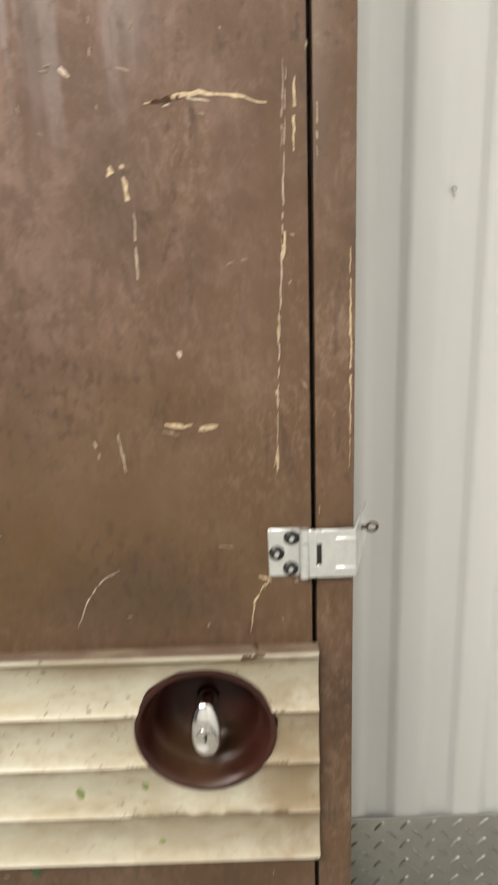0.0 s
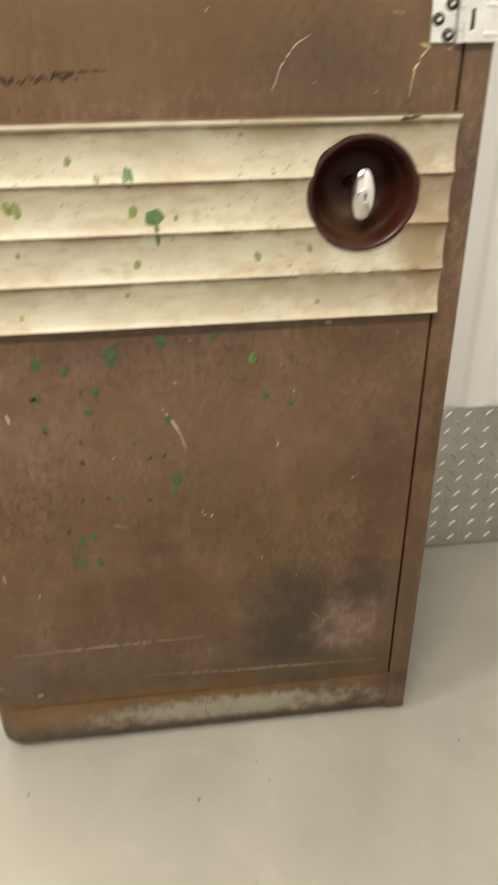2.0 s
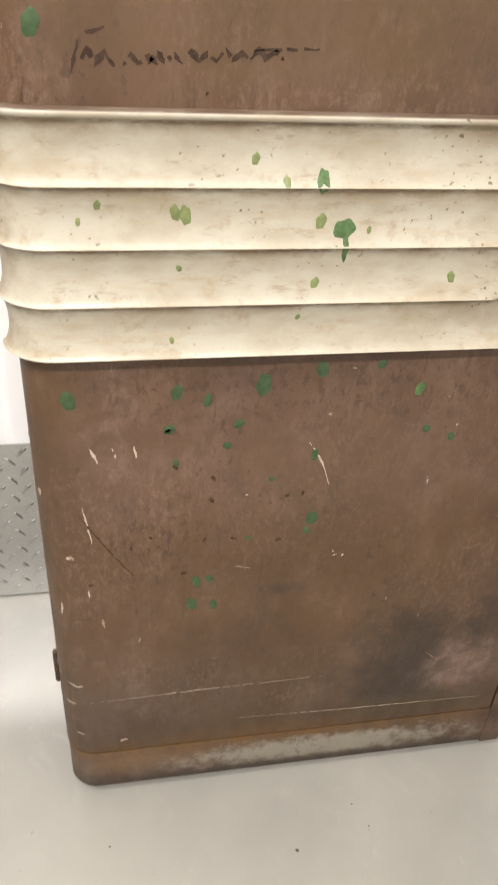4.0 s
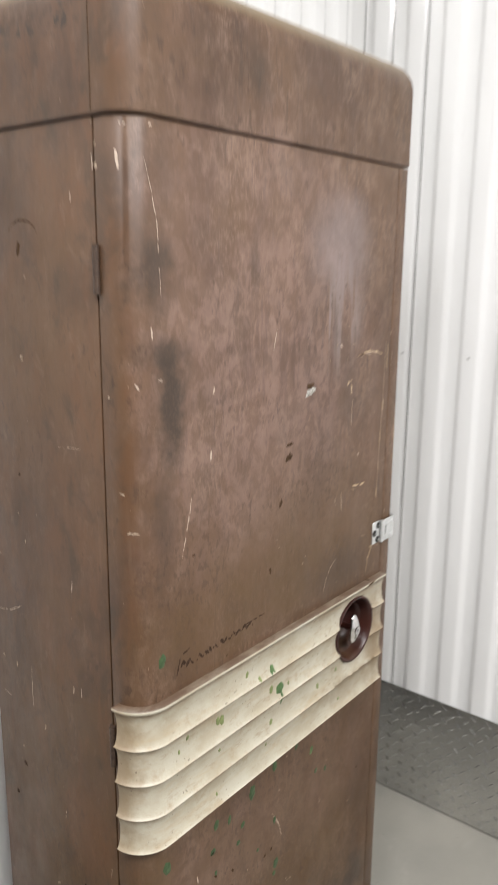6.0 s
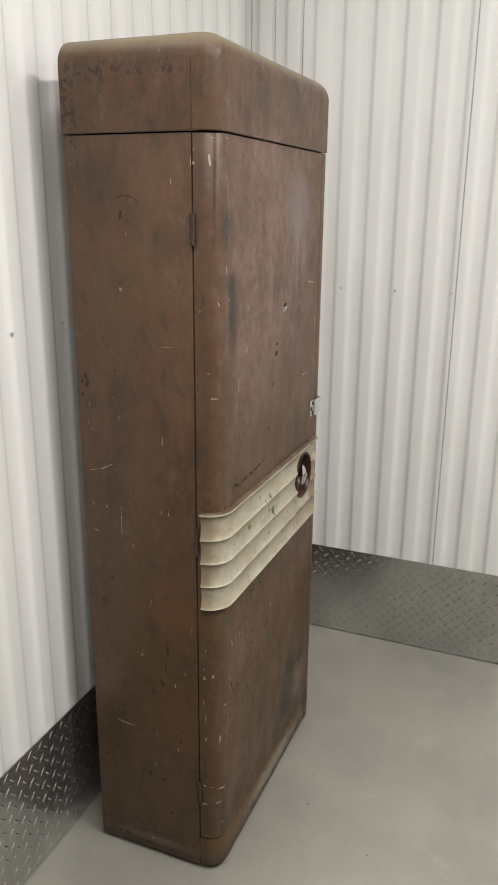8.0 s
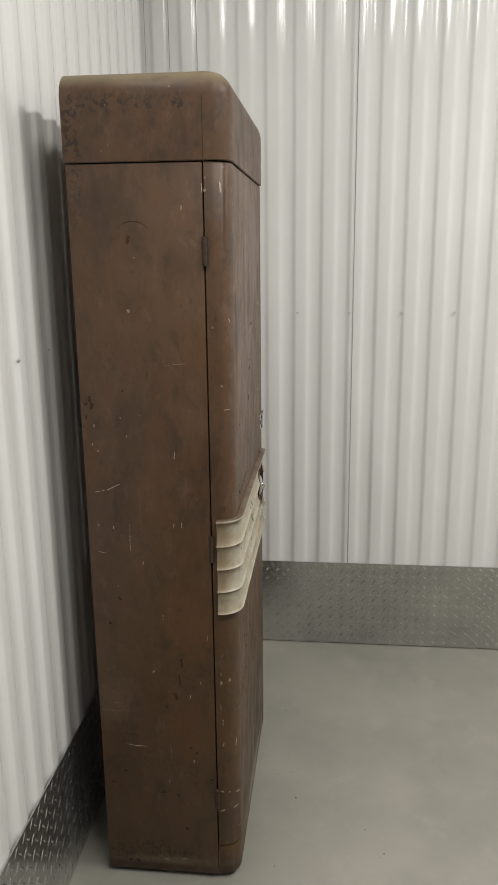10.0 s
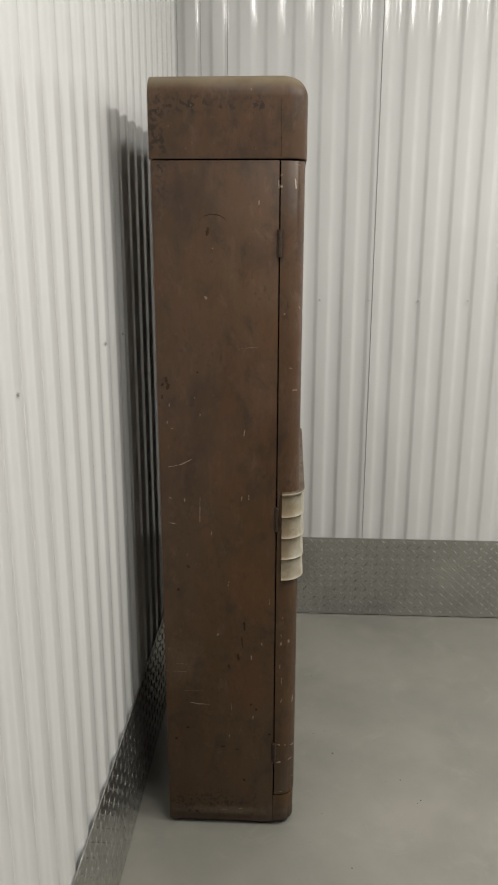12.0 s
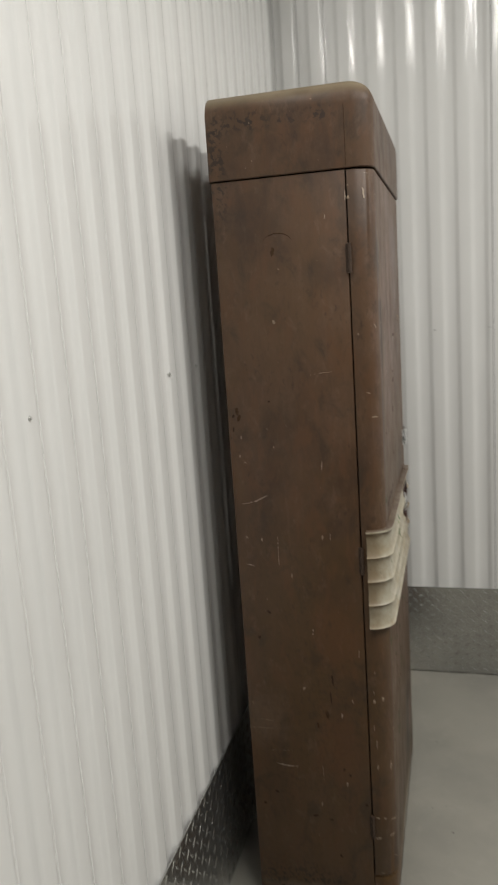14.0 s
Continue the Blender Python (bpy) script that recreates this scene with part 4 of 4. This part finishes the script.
drops("dark_mark", SOOT, door, at_front, "dark smear in the paint", (
    (0.279, 1.103, 0.006, 0.006), (0.281, 1.121, 0.006, 0.003), (0.505, 0.844, 0.008, 0.003), (0.327, 1.197, 0.013, 0.003), (0.262, 1.04, 0.003, 0.006)), 0.6)
# lost badge: ragged light patch
drops("badge_scar", plain("whitish_residue", (0.40, 0.385, 0.34), 0.8, 0.0, 300, 0.6), door, at_front, "whitish scar where a badge was", ((0.328, 1.189, 0.0095, 0.0065),), 0.6)
# worn edge of the stile
lines("worn_edge", CHIP, case, lambda u, z, lift: (u, 0.0006 - lift, z), "bare worn edge of the stile", (
    (0.0015, (W - 0.0038, 1.14), (W - 0.0030, 1.06), (W - 0.0034, 0.985)),))

# small chips and specks over the door, its bend and the side


def on_bend(y, z, lift):
    """A place on the door's return and its rounded corner, by its depth."""
    r = BENDR - 0.004
    if y >= r:
        return (-lift, y, z)
    a = math.asin(min(1.0, (r - y) / r))
    return (r - (r + lift) * math.cos(a), r - (r + lift) * math.sin(a), z)


FLECK = plain("pale_fleck", (0.33, 0.255, 0.185), 0.7, 0.0, 260, 0.55, 0.2)
drops("chip", FLECK, door, on_front, "small pale chip", (
    (0.406, 1.248, 0.0018, 0.0007), (0.404, 1.245, 0.0024, 0.0007), (0.458, 1.268, 0.0006, 0.0018), (0.511, 1.265, 0.0006, 0.0007), (0.434, 1.224, 0.0006, 0.0012), (0.386, 1.224, 0.0006, 0.0018),
    (0.398, 1.21, 0.0012, 0.0012), (0.562, 1.254, 0.0006, 0.0024), (0.552, 1.145, 0.0012, 0.0007), (0.55, 1.115, 0.0006, 0.0012), (0.498, 1.218, 0.0018, 0.0012), (0.484, 0.862, 0.0006, 0.0018),
    (0.54, 0.865, 0.0006, 0.0012), (0.551, 0.897, 0.0012, 0.0012), (0.282, 0.575, 0.0012, 0.0018), (0.395, 0.49, 0.0006, 0.0030), (0.206, 0.484, 0.0012, 0.0012), (0.489, 0.433, 0.0012, 0.0018),
    (0.423, 0.286, 0.0006, 0.0018), (0.399, 0.589, 0.0006, 0.0012), (0.414, 0.556, 0.0012, 0.0012), (0.527, 0.62, 0.0006, 0.0018), (0.27, 0.973, 0.0006, 0.0018), (0.329, 0.931, 0.0006, 0.0018),
    (0.336, 0.94, 0.0006, 0.0007)), 0.7)
drops("chip", FLECK, door, on_front, "small pale chip", (
    (0.568, 0.953, 0.0006, 0.0024), (0.095, 0.287, 0.0012, 0.0036),
    (0.3, 0.624, 0.0018, 0.0007), (0.03, 0.416, 0.0024, 0.0024), (0.071, 0.11, 0.0036, 0.0024), (0.057, 0.319, 0.0012, 0.0066),
    (0.425, 0.871, 0.0012, 0.0007)), 0.7)
drops("dark_mark", SOOT, door, on_front, "dark spot in the paint", (
    (0.172, 0.507, 0.0024, 0.0030), (0.171, 0.48, 0.0024, 0.0036), (0.11, 0.436, 0.0012, 0.0024), (0.243, 0.422, 0.0024, 0.0030), (0.195, 0.428, 0.0024, 0.0030), (0.248, 0.48, 0.0018, 0.0030),
    (0.128, 0.565, 0.0030, 0.0030), (0.144, 0.384, 0.0024, 0.0030), (0.047, 0.377, 0.0036, 0.0018), (0.135, 0.523, 0.0024, 0.0030), (0.264, 0.482, 0.0018, 0.0024), (0.165, 0.429, 0.0018, 0.0024),
    (0.158, 0.854, 0.0012, 0.0012), (0.513, 0.487, 0.0018, 0.0018), (0.09, 0.424, 0.0012, 0.0024), (0.292, 1.099, 0.0036, 0.0030),
    (0.251, 0.944, 0.0030, 0.0036), (0.095, 1.014, 0.0018, 0.0024)), 0.5)
lines("scratch", FLECK, door, on_front, "fine pale scratch", (
    (0.0012, (0.434, 1.274), (0.431, 1.239)), (0.0012, (0.447, 1.246), (0.463, 1.241)), (0.0012, (0.568, 1.227), (0.568, 1.189)), (0.0012, (0.509, 1.128), (0.523, 1.131)),
    (0.0012, (0.556, 1.05), (0.561, 1.044)), (0.0012, (0.494, 0.928), (0.504, 0.926)), (0.0012, (0.538, 0.993), (0.536, 0.987)), (0.0012, (0.193, 0.39), (0.215, 0.384)),
    (0.0012, (0.26, 0.987), (0.269, 0.984)), (0.0012, (0.444, 0.219), (0.464, 0.201)), (0.0012, (0.498, 0.927), (0.506, 0.926)), (0.0012, (0.548, 1.247), (0.546, 1.198)),
    (0.0012, (0.46, 1.016), (0.471, 1.013)), (0.0012, (0.465, 1.019), (0.467, 1.013)), (0.0012, (0.478, 1.017), (0.496, 1.017)),
    (0.0012, (0.376, 0.331), (0.379, 0.313))), 0.25)
drops("chip", FLECK, case, on_side, "small pale chip on the side", (
    (0.193, 1.248, 0.0036, 0.0024), (0.178, 1.344, 0.0012, 0.0012), (0.219, 1.045, 0.0012, 0.0012), (0.208, 1.009, 0.0012, 0.0018), (0.277, 0.992, 0.0012, 0.0024), (0.267, 0.979, 0.0018, 0.0012),
    (0.244, 0.822, 0.0018, 0.0024), (0.274, 0.826, 0.0018, 0.0018), (0.187, 0.748, 0.0012, 0.0036), (0.241, 0.696, 0.0012, 0.0012), (0.077, 0.483, 0.0012, 0.0036), (0.176, 0.505, 0.0024, 0.0024),
    (0.096, 0.296, 0.0018, 0.0036), (0.151, 0.244, 0.0012, 0.0042), (0.174, 0.506, 0.0012, 0.0030), (0.122, 0.828, 0.0012, 0.0048), (0.125, 0.046, 0.0048, 0.0012), (0.165, 0.042, 0.0036, 0.0012)), 0.7)
drops("dark_mark", INK, case, on_side, "dark rust spot on the side", (
    (0.116, 0.528, 0.0030, 0.0090), (0.121, 0.489, 0.0018, 0.0126), (0.089, 0.317, 0.0036, 0.0024), (0.247, 0.264, 0.0048, 0.0024), (0.058, 0.252, 0.0024, 0.0036), (0.116, 0.126, 0.0030, 0.0030),
    (0.229, 0.034, 0.0042, 0.0042), (0.247, 0.035, 0.0036, 0.0036), (0.239, 0.669, 0.0030, 0.0042), (0.285, 1.072, 0.0024, 0.0030), (0.286, 1.046, 0.0024, 0.0036), (0.292, 1.029, 0.0018, 0.0018),
    (0.101, 0.329, 0.0024, 0.0036), (0.166, 0.216, 0.0042, 0.0036), (0.133, 0.21, 0.0036, 0.0024), (0.212, 1.098, 0.0018, 0.0024),
    (0.262, 0.613, 0.0024, 0.0048), (0.274, 0.234, 0.0024, 0.0036)), 0.5)
lines("scratch", FLECK, case, on_side, "fine pale scratch on the side", (
    (0.0010, (0.145, 0.337), (0.145, 0.301)), (0.0010, (0.27, 0.43), (0.246, 0.428)), (0.0010, (0.253, 0.361), (0.208, 0.362)), (0.0010, (0.134, 1.146), (0.087, 1.151)),
    (0.0010, (0.301, 0.41), (0.243, 0.41))), 0.3)
drops("chip", FLECK, door, on_bend, "small pale chip on the door's bend", (
    (0.045, 1.459, 0.0018, 0.0042), (0.05, 1.502, 0.0012, 0.0012), (0.022, 1.108, 0.0024, 0.0012), (0.013, 1.062, 0.0036, 0.0018), (0.028, 0.841, 0.0036, 0.0012), (0.034, 0.506, 0.0012, 0.0030),
    (0.034, 0.486, 0.0018, 0.0060), (0.017, 0.491, 0.0030, 0.0030), (0.032, 0.393, 0.0018, 0.0060), (0.036, 0.225, 0.0042, 0.0012), (0.021, 0.223, 0.0030, 0.0012), (0.036, 0.178, 0.0048, 0.0024),
    (0.03, 0.097, 0.0024, 0.0012), (0.036, 0.429, 0.0012, 0.0042), (0.036, 1.217, 0.0012, 0.0024), (0.031, 0.549, 0.0012, 0.0024), (0.045, 1.48, 0.0012, 0.0024), (0.032, 0.341, 0.0018, 0.0042)), 0.7)

# ---- grit on the floor ----
GRIT = plain("grit", (0.06, 0.055, 0.05), 0.8)


def grit(x, y, r):
    bm = bmesh.new()
    bmesh.ops.create_icosphere(bm, subdivisions=1, radius=r)
    for v in bm.verts:
        v.co = Vector((v.co.x * rnd.uniform(0.7, 1.3), v.co.y * rnd.uniform(0.6, 1.2), max(v.co.z, -0.3 * r) * 0.6)) + Vector((x, y, 0.18 * r))
    tagged(mesh_object("grit", bm, GRIT, 0), "small dark speck of grit on the concrete floor", "grit", "specks on the floor")


for x, y, r in GRITS:
    grit(x, y, r)
